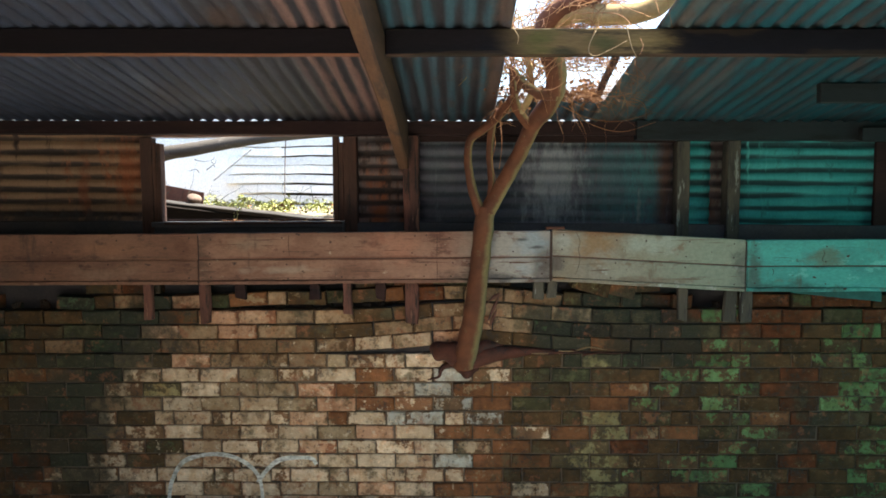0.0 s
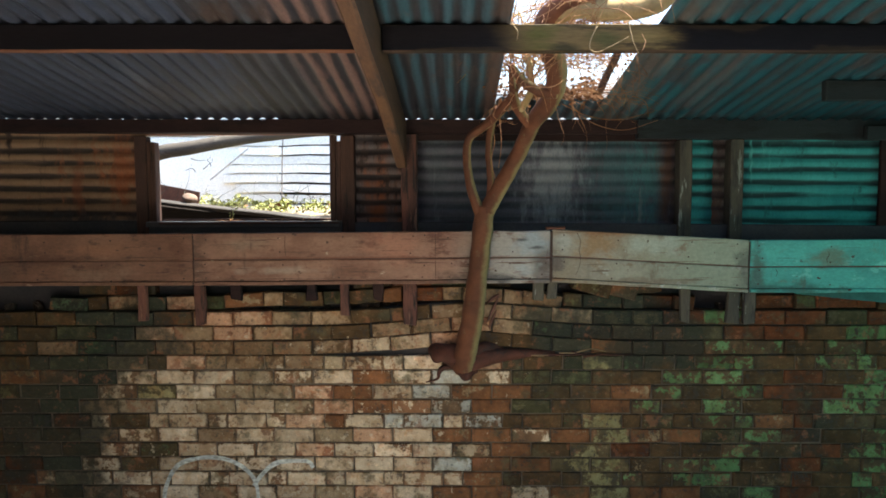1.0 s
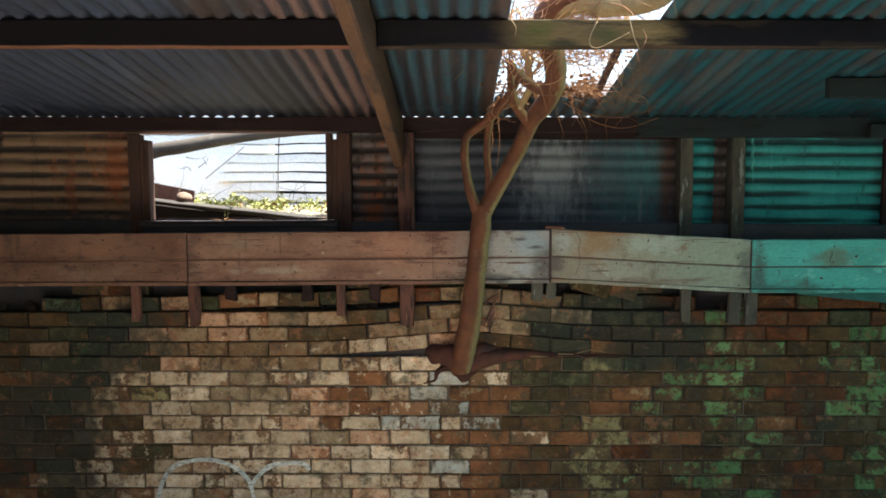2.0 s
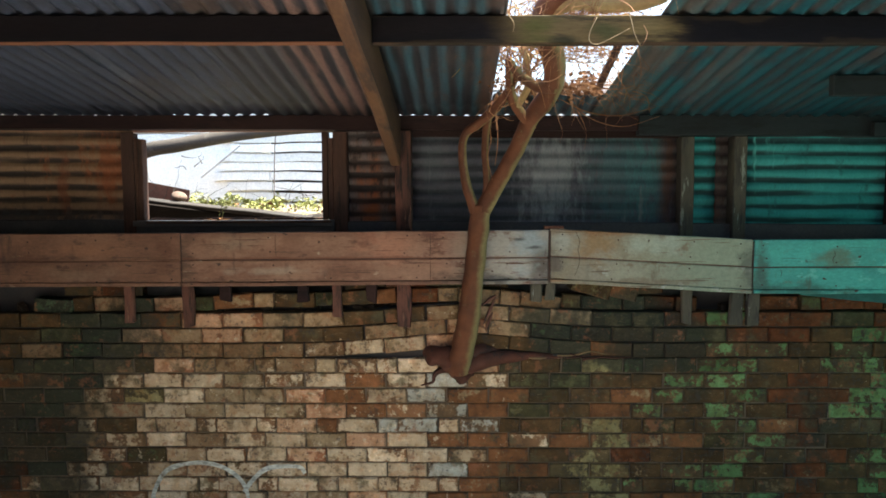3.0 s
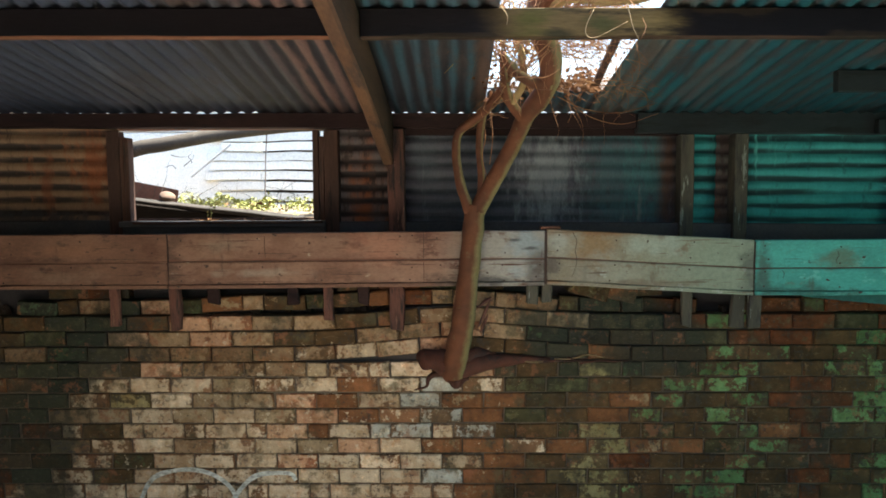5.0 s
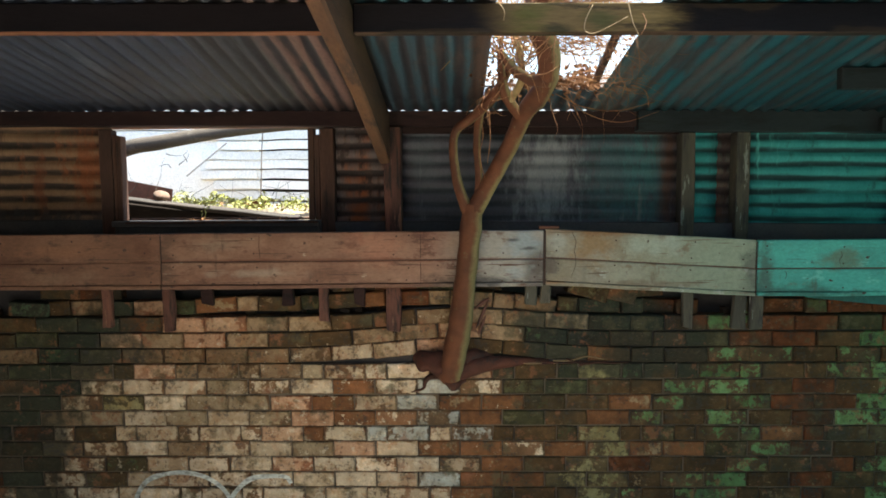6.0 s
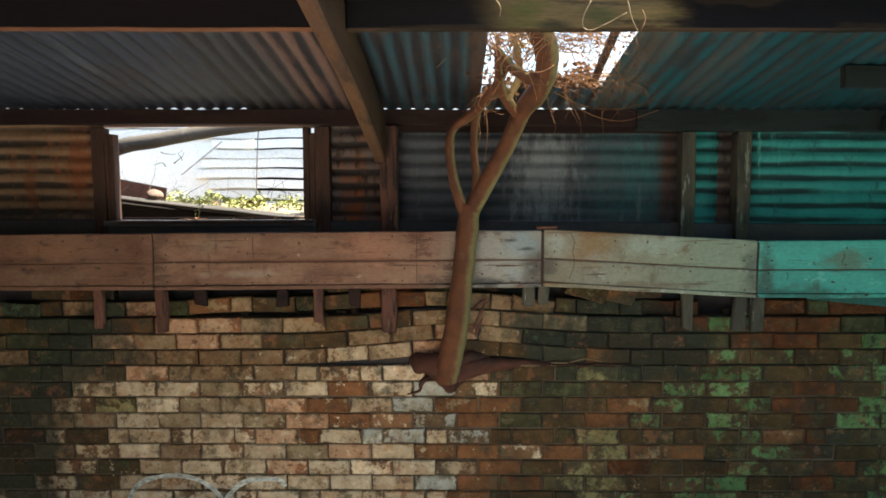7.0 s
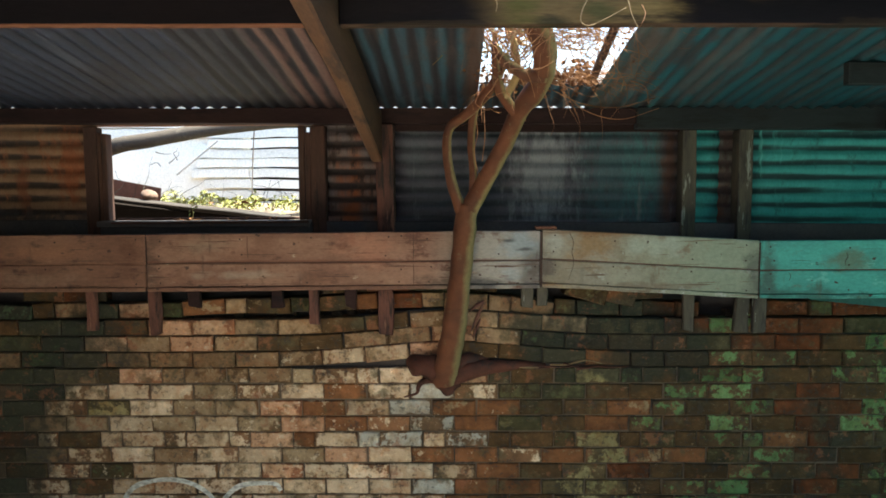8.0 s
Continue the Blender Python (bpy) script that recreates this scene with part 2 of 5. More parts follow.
    put(shader.inputs["Base Color"], blend(1.0, col, grey.outputs[0], "MULTIPLY"))
    shader.inputs["Roughness"].default_value = 0.9
    shader.inputs["Specular IOR Level"].default_value = 0.12
    relief = n.new("ShaderNodeBump")
    relief.inputs["Strength"].default_value, relief.inputs["Distance"].default_value = 0.3, 0.004
    put(relief.inputs["Height"], calc("ADD", fine, chips))
    put(shader.inputs["Normal"], relief.outputs[0])
    return m


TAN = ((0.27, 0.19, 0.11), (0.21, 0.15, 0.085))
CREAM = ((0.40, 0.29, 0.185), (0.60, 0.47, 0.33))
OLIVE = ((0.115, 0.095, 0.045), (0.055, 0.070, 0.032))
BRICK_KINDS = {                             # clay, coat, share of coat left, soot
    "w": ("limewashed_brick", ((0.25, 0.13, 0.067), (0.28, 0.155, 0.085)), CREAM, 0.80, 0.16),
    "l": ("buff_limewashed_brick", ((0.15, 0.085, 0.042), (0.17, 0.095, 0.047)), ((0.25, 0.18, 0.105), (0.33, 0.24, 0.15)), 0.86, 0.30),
    # darker take on the buff finish, mainly for the dimmer upper courses
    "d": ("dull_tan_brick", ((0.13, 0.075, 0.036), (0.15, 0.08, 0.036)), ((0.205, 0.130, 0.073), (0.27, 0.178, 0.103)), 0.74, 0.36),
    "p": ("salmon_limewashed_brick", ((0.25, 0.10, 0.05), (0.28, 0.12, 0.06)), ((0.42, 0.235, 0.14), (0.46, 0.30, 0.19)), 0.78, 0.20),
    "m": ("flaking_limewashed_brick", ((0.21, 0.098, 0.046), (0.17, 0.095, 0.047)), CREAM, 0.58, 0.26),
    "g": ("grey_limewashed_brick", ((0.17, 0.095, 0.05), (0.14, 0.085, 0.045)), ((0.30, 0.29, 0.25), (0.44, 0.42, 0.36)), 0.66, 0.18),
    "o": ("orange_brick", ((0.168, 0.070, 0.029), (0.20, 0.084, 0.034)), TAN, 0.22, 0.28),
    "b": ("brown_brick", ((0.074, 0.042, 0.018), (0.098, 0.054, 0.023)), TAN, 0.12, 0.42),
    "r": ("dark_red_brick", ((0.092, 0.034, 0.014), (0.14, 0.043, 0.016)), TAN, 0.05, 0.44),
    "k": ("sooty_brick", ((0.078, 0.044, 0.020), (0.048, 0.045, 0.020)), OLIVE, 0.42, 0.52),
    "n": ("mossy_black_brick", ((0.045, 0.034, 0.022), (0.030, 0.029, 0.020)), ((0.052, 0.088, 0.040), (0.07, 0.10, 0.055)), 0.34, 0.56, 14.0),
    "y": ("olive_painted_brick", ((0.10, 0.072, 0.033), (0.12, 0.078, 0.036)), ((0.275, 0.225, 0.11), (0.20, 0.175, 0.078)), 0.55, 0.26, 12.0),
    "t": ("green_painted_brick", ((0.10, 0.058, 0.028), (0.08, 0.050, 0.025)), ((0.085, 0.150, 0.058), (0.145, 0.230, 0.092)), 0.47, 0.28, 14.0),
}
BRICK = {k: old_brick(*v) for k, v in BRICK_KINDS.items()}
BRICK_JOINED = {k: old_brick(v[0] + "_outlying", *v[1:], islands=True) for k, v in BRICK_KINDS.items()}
RUBBLE = weathered("sooty_rubble", (0.045, 0.031, 0.021), (0.085, 0.05, 0.03), (0.026, 0.02, 0.015), 0.5, 10, rand=0.3)
MORTAR = weathered("old_mortar", (0.068, 0.047, 0.032), (0.11, 0.080, 0.055), (0.03, 0.024, 0.018), 0.5, 4, grain=120, bump=0.6)
# near-black, so the gaps between bricks read as shaded hollows
DARK_FILL = weathered("dark_gap_fill", (0.030, 0.027, 0.028), (0.044, 0.036, 0.034), None, 0, 6)
PLAIN_BRICK = weathered("side_wall_brick", (0.20, 0.11, 0.065), (0.14, 0.09, 0.055), (0.06, 0.045, 0.03), 0.45, 2.5)
# unseen floor, kept very pale to throw sunlight up at the brick wall
FLOOR_BOUNCE = weathered("pale_bounce_floor", (0.68, 0.645, 0.585), (0.60, 0.565, 0.505), (0.48, 0.445, 0.40), 0.4, 1.5, grain=45, bump=0.5)
SOIL = weathered("soil_and_litter", (0.16, 0.125, 0.09), (0.10, 0.078, 0.055), (0.21, 0.17, 0.13), 0.45, 4, grain=50, bump=0.6)
DARK_WOOD = weathered("dark_roof_timber", (0.023, 0.0125, 0.012), (0.032, 0.017, 0.0145), (0.016, 0.011, 0.011), 0.4, 2.5, stretch=(0.35, 2, 2), spec=0.1)
# zone and gold blots: skylight from the hole painted on, mixed with moss
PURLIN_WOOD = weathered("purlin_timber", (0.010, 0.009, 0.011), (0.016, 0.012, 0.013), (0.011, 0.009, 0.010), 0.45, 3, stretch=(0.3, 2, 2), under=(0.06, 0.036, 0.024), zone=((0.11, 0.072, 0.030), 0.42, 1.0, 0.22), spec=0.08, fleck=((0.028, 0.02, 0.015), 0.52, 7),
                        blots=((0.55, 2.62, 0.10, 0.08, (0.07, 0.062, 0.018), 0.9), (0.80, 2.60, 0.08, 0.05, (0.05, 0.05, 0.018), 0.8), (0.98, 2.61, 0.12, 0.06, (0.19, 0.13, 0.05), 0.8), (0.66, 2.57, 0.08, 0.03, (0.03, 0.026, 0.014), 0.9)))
# under paints the floor's bounce along the bottom face
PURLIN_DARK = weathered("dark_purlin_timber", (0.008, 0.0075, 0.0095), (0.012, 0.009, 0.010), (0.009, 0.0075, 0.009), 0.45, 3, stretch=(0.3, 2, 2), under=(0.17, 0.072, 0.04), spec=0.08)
RAFTER_WOOD = weathered("rafter_timber", (0.111, 0.0518, 0.0237), (0.0703, 0.0325, 0.017), (0.0473, 0.0249, 0.0155), 0.42, 3, stretch=(2, 0.3, 2), rand=0.02)
RED_WOOD = weathered("red_brown_timber", (0.078, 0.037, 0.024), (0.052, 0.026, 0.019), (0.024, 0.016, 0.013), 0.4, 4, stretch=(2, 2, 0.35), flake=((0.08, 0.038, 0.026), 0.62, 7))
CLEAT_WOOD = weathered("red_cleat_timber", (0.13, 0.052, 0.034), (0.065, 0.029, 0.021), (0.03, 0.018, 0.015), 0.48, 6, stretch=(2, 2, 0.3), drip=((0.022, 0.015, 0.013), 0.52, (30, 1, 4)), flake=((0.17, 0.085, 0.055), 0.60, 12))
GREY_WOOD = weathered("grey_timber", (0.088, 0.074, 0.052), (0.054, 0.046, 0.034), (0.04, 0.033, 0.027), 0.45, 5, stretch=(2, 2, 0.3), flake=((0.22, 0.23, 0.19), 0.60, 14), drip=((0.03, 0.026, 0.023), 0.58, (26, 1, 3)))
DULL_PLATE = weathered("dull_grey_green_plate", (0.0161, 0.0198, 0.0198), (0.0124, 0.0143, 0.0149), (0.00868, 0.00806, 0.00744), 0.45, 4, stretch=(0.4, 2, 2))
GRIME = (0.07, 0.04, 0.03)
BOARD_PINK = weathered("worn_pink_white_paint", (0.28, 0.156, 0.101), (0.188, 0.0918, 0.0577), (0.115, 0.05, 0.034), 0.42, 4.5, flake=((0.37, 0.265, 0.185), 0.64, 11), stretch=(0.6, 1.6, 1.2), hair=((0.10, 0.05, 0.034), 0.60, (2.2, 1, 60)), rand=0.08, drip=(GRIME, 0.58, (7, 1, 2.0)), fleck=(GRIME, 0.70, 26), contrast=0.2, zone=((0.295, 0.258, 0.215), 0.22, 0.9, 0.35),
                       blots=((-2.2, 1.66, 0.8, 0.4, (0.185, 0.085, 0.046), 0.8), (-0.6, 1.80, 1.2, 0.03, (0.15, 0.07, 0.045), 0.6), (-0.6, 1.535, 1.2, 0.03, (0.13, 0.062, 0.042), 0.7), (-1.24, 1.68, 0.12, 0.2, (0.075, 0.04, 0.028), 0.8), (0.72, 1.62, 0.09, 0.22, (0.085, 0.068, 0.055), 0.85), (0.30, 1.56, 0.3, 0.06, (0.10, 0.07, 0.05), 0.8), (0.66, 1.75, 0.13, 0.10, (0.27, 0.30, 0.30), 0.85), (0.60, 1.61, 0.10, 0.06, (0.30, 0.315, 0.30), 0.8), (-0.12, 1.74, 0.2, 0.14, (0.33, 0.145, 0.088), 0.7),
                              (-0.4, 1.668, 1.2, 0.016, (0.15, 0.055, 0.033), 0.8), (0.60, 1.77, 0.05, 0.012, (0.08, 0.078, 0.075), 0.9), (0.68, 1.725, 0.06, 0.014, (0.09, 0.085, 0.08), 0.9), (0.50, 1.555, 0.14, 0.035, (0.085, 0.075, 0.068), 0.9),
                              (0.70, 1.56, 0.05, 0.05, (0.16, 0.13, 0.11), 0.8), (-0.95, 1.75, 0.2, 0.05, (0.26, 0.17, 0.115), 0.7), (-0.75, 1.60, 0.3, 0.03, (0.33, 0.25, 0.19), 0.6), (-0.35, 1.60, 0.12, 0.05, (0.13, 0.062, 0.04), 0.7)))
BOARD_RUSSET = weathered("worn_russet_paint", (0.215, 0.108, 0.066), (0.135, 0.064, 0.040), (0.075, 0.038, 0.027), 0.42, 4.5, flake=((0.27, 0.165, 0.105), 0.66, 9), stretch=(0.6, 1.6, 1.2), hair=((0.07, 0.036, 0.026), 0.62, (2.2, 1, 60)), rand=0.06, drip=(GRIME, 0.56, (7, 1, 2.0)), fleck=(GRIME, 0.68, 26), contrast=0.2,
                         blots=((-2.1, 1.66, 0.5, 0.035, (0.09, 0.04, 0.025), 0.8), (-1.33, 1.70, 0.09, 0.16, (0.115, 0.05, 0.03), 0.85), (-1.75, 1.72, 0.3, 0.05, (0.23, 0.11, 0.062), 0.8), (-1.8, 1.58, 0.3, 0.06, (0.21, 0.125, 0.08), 0.7), (-2.35, 1.60, 0.14, 0.06, (0.10, 0.06, 0.042), 0.7), (-2.4, 1.76, 0.3, 0.05, (0.20, 0.10, 0.06), 0.7)))
# zone turns greener towards +x: teal side light put into the paint
BOARD_CREAM = weathered("worn_cream_paint", (0.270, 0.240, 0.178), (0.225, 0.178, 0.116), (0.20, 0.14, 0.09), 0.38, 4.2, flake=((0.36, 0.355, 0.30), 0.62, 10), stretch=(0.8, 1.6, 1.0), hair=((0.15, 0.105, 0.07), 0.60, (2.2, 1, 60)), rand=0.06, drip=((0.16, 0.105, 0.068), 0.60, (7, 1, 2.0)), zone=((0.25, 0.275, 0.198), 1.05, 4.0, 0.7), fleck=(GRIME, 0.70, 24),
                        blots=((1.01, 1.74, 0.16, 0.16, (0.245, 0.155, 0.078), 0.95), (1.1, 1.81, 0.6, 0.035, (0.21, 0.11, 0.052), 0.9), (0.83, 1.75, 0.07, 0.08, (0.34, 0.325, 0.265), 0.85), (1.34, 1.74, 0.22, 0.10, (0.33, 0.345, 0.27), 0.8), (1.15, 1.59, 0.12, 0.06, (0.32, 0.31, 0.23), 0.7),
                               (0.775, 1.62, 0.09, 0.15, (0.105, 0.085, 0.068), 0.9), (0.80, 1.55, 0.08, 0.02, (0.28, 0.15, 0.075), 0.8), (0.97, 1.60, 0.02, 0.08, (0.19, 0.165, 0.125), 0.7), (1.83, 1.60, 0.07, 0.22, (0.10, 0.10, 0.08), 0.8), (1.3, 1.535, 0.4, 0.03, (0.19, 0.14, 0.095), 0.8)))
BOARD_TEAL = weathered("worn_turquoise_paint", (0.095, 0.37, 0.305), (0.08, 0.29, 0.24), (0.12, 0.17, 0.12), 0.30, 4.5, flake=((0.15, 0.43, 0.36), 0.59, 11), stretch=(0.7, 1.6, 1.2), hair=((0.06, 0.10, 0.08), 0.645, (2.2, 1, 60)), rand=0.06, drip=((0.08, 0.12, 0.09), 0.58, (8, 1, 2.5)), fleck=(GRIME, 0.70, 24),
                       blots=((1.9, 1.60, 0.06, 0.24, (0.07, 0.10, 0.08), 0.85), (2.3, 1.66, 0.16, 0.07, (0.13, 0.15, 0.10), 0.8), (2.1, 1.49, 0.4, 0.05, (0.05, 0.12, 0.10), 0.85)))
LOOSE_TEAL = weathered("dull_turquoise_paint", (0.04, 0.15, 0.125), (0.03, 0.10, 0.085), (0.03, 0.05, 0.04), 0.4, 5)
STRIP_RED = weathered("red_brown_seam", (0.13, 0.062, 0.042), (0.08, 0.042, 0.03), None, 0, 7)
STRIP_BROWN = weathered("brown_joint_strip", (0.055, 0.03, 0.022), (0.038, 0.022, 0.017), None, 0, 5)
ROOF_GREY = weathered("galvanised_roof_grey", (0.0343, 0.0403, 0.0623), (0.0509, 0.0571, 0.0825), (0.0381, 0.035, 0.0445), 0.45, 1.6, rough=0.6, metal=0.1, stripe=(0, P, 0.3, (0.0349, 0.0363, 0.0485), 0.40), rand=0.1, stretch=(1, 0.35, 1), drip=((0.0889, 0.0977, 0.125), 0.62, (9, 0.6, 1)))
ROOF_PINK = weathered("rusting_roof_pink", (0.0394, 0.0407, 0.0496), (0.0541, 0.0541, 0.0623), (0.0477, 0.0305, 0.0254), 0.42, 1.6, rough=0.7, stripe=(0, P, 0.3, (0.026, 0.023, 0.027), 0.58), rand=0.05, stretch=(1, 0.35, 1), zone=((0.150, 0.086, 0.072), -0.46, 0.2, 0.16))
ROOF_BLUE = weathered("faded_roof_blue", (0.038, 0.058, 0.073), (0.028, 0.066, 0.083), (0.05525, 0.0408, 0.0357), 0.45, 2.2, rough=0.6, stripe=(0, P, 0.3, (0.024, 0.021, 0.024), 0.64), rand=0.05, stretch=(1, 0.4, 1), blots=((0.42, 2.6, 0.06, 1.2, (0.085, 0.05, 0.036), 0.8),))
ROOF_TEAL = weathered("painted_roof_teal", (0.0108, 0.0598, 0.0732), (0.0153, 0.0764, 0.0904), (0.0293, 0.0305, 0.0331), 0.46, 2.6, rough=0.55, stripe=(0, P, 0.3, (0.042, 0.0369, 0.0363), 0.54), rand=0.1, stretch=(1, 0.3, 1), drip=((0.085, 0.055, 0.045), 0.58, (6, 0.9, 1)), blots=((1.10, 2.6, 0.13, 1.2, (0.10, 0.075, 0.058), 0.5), (1.45, 2.55, 0.12, 0.10, (0.075, 0.058, 0.052), 0.6)))
IRON_TAN = weathered("rusty_wall_iron_tan", (0.27, 0.165, 0.095), (0.21, 0.12, 0.068), (0.24, 0.09, 0.04), 0.34, 2.4, stripe=(2, P, -4.3, (0.04, 0.029, 0.023), 0.43), stretch=(1.6, 1, 0.5), drip=((0.05, 0.03, 0.022), 0.61, (12, 1, 1.2)),
                     blots=((-1.78, 2.18, 0.14, 0.30, (0.25, 0.072, 0.024), 0.75), (-2.05, 2.05, 0.05, 0.35, (0.20, 0.06, 0.024), 0.65), (-2.3, 1.88, 1.2, 0.07, (0.06, 0.055, 0.055), 0.8), (-2.6, 2.2, 0.05, 0.3, (0.06, 0.04, 0.03), 0.7)))
IRON_RUST = weathered("rusty_wall_iron_orange", (0.23, 0.075, 0.028), (0.12, 0.10, 0.095), (0.045, 0.028, 0.022), 0.45, 3.4, stripe=(2, P, -4.3, (0.028, 0.021, 0.02), 0.55), stretch=(1.8, 1, 0.5), drip=((0.035, 0.025, 0.022), 0.60, (14, 1, 1.2)))
# the pale blot near x 0.82 paints the hazy light shaft onto the sheet
IRON_BLUE = weathered("dark_blue_wall_iron", (0.080, 0.074, 0.088), (0.106, 0.099, 0.112), (0.0484, 0.04752, 0.05104), 0.26, 2.6, stripe=(2, P, -2.73, (0.044, 0.04664, 0.0528), 0.40), stretch=(1.8, 1, 0.5), metal=0.1, drip=((0.1496, 0.1584, 0.1584), 0.60, (10, 1, 1.5)),
                      blots=((1.22, 2.12, 0.34, 0.5, (0.05, 0.125, 0.13), 0.55), (0.82, 2.12, 0.26, 0.5, (0.25, 0.255, 0.26), 0.72), (1.40, 2.10, 0.18, 0.40, (0.06, 0.165, 0.165), 0.7), (1.49, 2.12, 0.07, 0.5, (0.12, 0.05, 0.03), 0.8), (0.12, 2.2, 0.12, 0.2, (0.09, 0.10, 0.105), 0.6)))
IRON_STRIP = weathered("rusty_wall_iron_brown", (0.10, 0.05, 0.03), (0.06, 0.075, 0.07), (0.04, 0.026, 0.022), 0.45, 3.4, stripe=(2, P, -2.73, (0.028, 0.021, 0.02), 0.55), stretch=(1.8, 1, 0.5))
IRON_TEAL = weathered("turquoise_wall_iron", (0.042, 0.25, 0.235), (0.065, 0.32, 0.295), (0.028, 0.12, 0.115), 0.36, 2.6, stripe=(2, P, -2.73, (0.018, 0.045, 0.045), 0.47), stretch=(1.6, 1, 0.6), drip=((0.13, 0.45, 0.395), 0.60, (11, 1, 1.0)))
# side holds the yellowish light on the right of trunk and limbs
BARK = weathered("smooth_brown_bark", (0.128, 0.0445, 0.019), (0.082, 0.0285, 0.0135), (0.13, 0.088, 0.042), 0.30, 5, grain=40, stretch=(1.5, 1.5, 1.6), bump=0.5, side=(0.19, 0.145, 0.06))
BARK_PALE = weathered("pale_yellow_bark", (0.36, 0.25, 0.11), (0.28, 0.17, 0.07), (0.18, 0.10, 0.05), 0.35, 6, grain=40, bump=0.3)
ROOT = weathered("red_brown_root", (0.078, 0.025, 0.014), (0.046, 0.017, 0.011), (0.026, 0.017, 0.015), 0.45, 7, grain=40)
TWIG = weathered("dry_twig", (0.34, 0.165, 0.07), (0.22, 0.10, 0.045), None, 0, 9)
STRAW = weathered("pale_dry_vine", (0.22, 0.15, 0.075), (0.16, 0.105, 0.05), None, 0, 9)
LITTER = weathered("dry_leaf", (0.21, 0.095, 0.038), (0.13, 0.058, 0.026), (0.27, 0.15, 0.07), 0.4, 9)
IVY = weathered("young_ivy", (0.24, 0.25, 0.065), (0.33, 0.32, 0.12), (0.14, 0.16, 0.05), 0.36, 8, rough=0.5)
WHITE_BOARD = weathered("white_weatherboard", (0.86, 0.84, 0.78), (0.80, 0.78, 0.71), (0.60, 0.56, 0.49), 0.15, 2)
WEATHER_GREY = weathered("silver_grey_timber", (0.15, 0.135, 0.12), (0.10, 0.09, 0.08), (0.06, 0.05, 0.042), 0.4, 4, stretch=(0.4, 2, 2))
RUSTY = weathered("rusted_iron", (0.17, 0.07, 0.04), (0.12, 0.05, 0.03), (0.13, 0.065, 0.042), 0.4, 5)
ROTTEN = weathered("black_rotten_wood", (0.016, 0.013, 0.011), (0.024, 0.019, 0.016), (0.04, 0.03, 0.022), 0.3, 6, stretch=(0.4, 2, 2), bump=0.6, spec=0.03)
DARK_PLANK = weathered("dark_grey_plank", (0.05, 0.04, 0.034), (0.03, 0.025, 0.022), (0.06, 0.055, 0.05), 0.35, 5, stretch=(0.4, 2, 2))
WIRE_BROWN = weathered("rusty_wire", (0.06, 0.045, 0.035), (0.045, 0.032, 0.026), None, 0, 9)
PALE_GREY = weathered("bleached_timber", (0.40, 0.38, 0.36), (0.32, 0.30, 0.28), (0.22, 0.2, 0.18), 0.3, 5)
BRANCH_GREY = weathered("grey_brown_branch", (0.085, 0.068, 0.052), (0.06, 0.048, 0.038), (0.13, 0.11, 0.09), 0.3, 4)
STONE = weathered("pale_stone", (0.17, 0.11, 0.08), (0.12, 0.08, 0.06), None, 0, 9)
SPRAY = weathered("white_spray_paint", (0.70, 0.70, 0.64), (0.58, 0.58, 0.52), (0.36, 0.30, 0.22), 0.38, 9)
# dark base colour that carries the shade lying on the bottom plate
BLACK_GAP = weathered("dark_grey_timber", (0.052, 0.051, 0.056), (0.072, 0.064, 0.062), None, 0, 4)


# ---- helpers for meshes ----
def part(name, bm, material, parent=None, label="", smooth=False):
    """Links a bmesh as one mesh object under a thing or a part."""
    bmesh.ops.recalc_face_normals(bm, faces=bm.faces[:])
    data = bpy.data.meshes.new(name)
    bm.to_mesh(data)
    bm.free()
    data.materials.append(material)
    if smooth:
        data.polygons.foreach_set("use_smooth", [True] * len(data.polygons))
    ob = new(name, data)
    if parent:
        ob.parent = parent
    if label:
        ob["label"] = label
    return ob


def thing(name, label, category, kind="", group="", at=(0, 0, 0)):
    ob = new(name)
    ob.location = at
    ob.empty_display_size = 0.1
    return tagged(ob, label, category, group, kind)


def block(bm, lo, hi, bevel=0.004, wobble=0.0, shear=None, seed=1):
    """A bevelled timber-like box; shear(x, y, z) moves its vertices."""
    rng = random.Random(seed)
    before = set(bm.verts)
    made = bmesh.ops.create_cube(bm, size=1)["verts"]
    for v in made:
        v.co = Vector([lo[k] + (v.co[k] + 0.5) * (hi[k] - lo[k]) for k in range(3)])
    long = max(range(3), key=lambda k: hi[k] - lo[k])
    cuts = int(min(24, (hi[long] - lo[long]) / 0.12))
    if cuts > 0:
        es = [e for e in {e for v in made for e in v.link_edges} if abs(e.verts[0].co[long] - e.verts[1].co[long]) > 1e-4]
        bmesh.ops.subdivide_edges(bm, edges=es, cuts=cuts, use_grid_fill=False)
        made = [v for v in bm.verts if v not in before]
    if bevel:
        es = [e for e in {e for v in made for e in v.link_edges} if len(e.link_faces) == 2 and e.calc_face_angle(0) > 0.8]
        bmesh.ops.bevel(bm, geom=es, offset=bevel, segments=1, affect="EDGES")
        made = [v for v in bm.verts if v not in before]
    off = Vector((rng.uniform(0, 50), rng.uniform(0, 50), rng.uniform(0, 50)))
    for v in made:
        if wobble:
            v.co += noise.noise_vector(v.co * 5 + off) * wobble
        if shear:
            v.co = Vector(shear(*v.co))
    return made


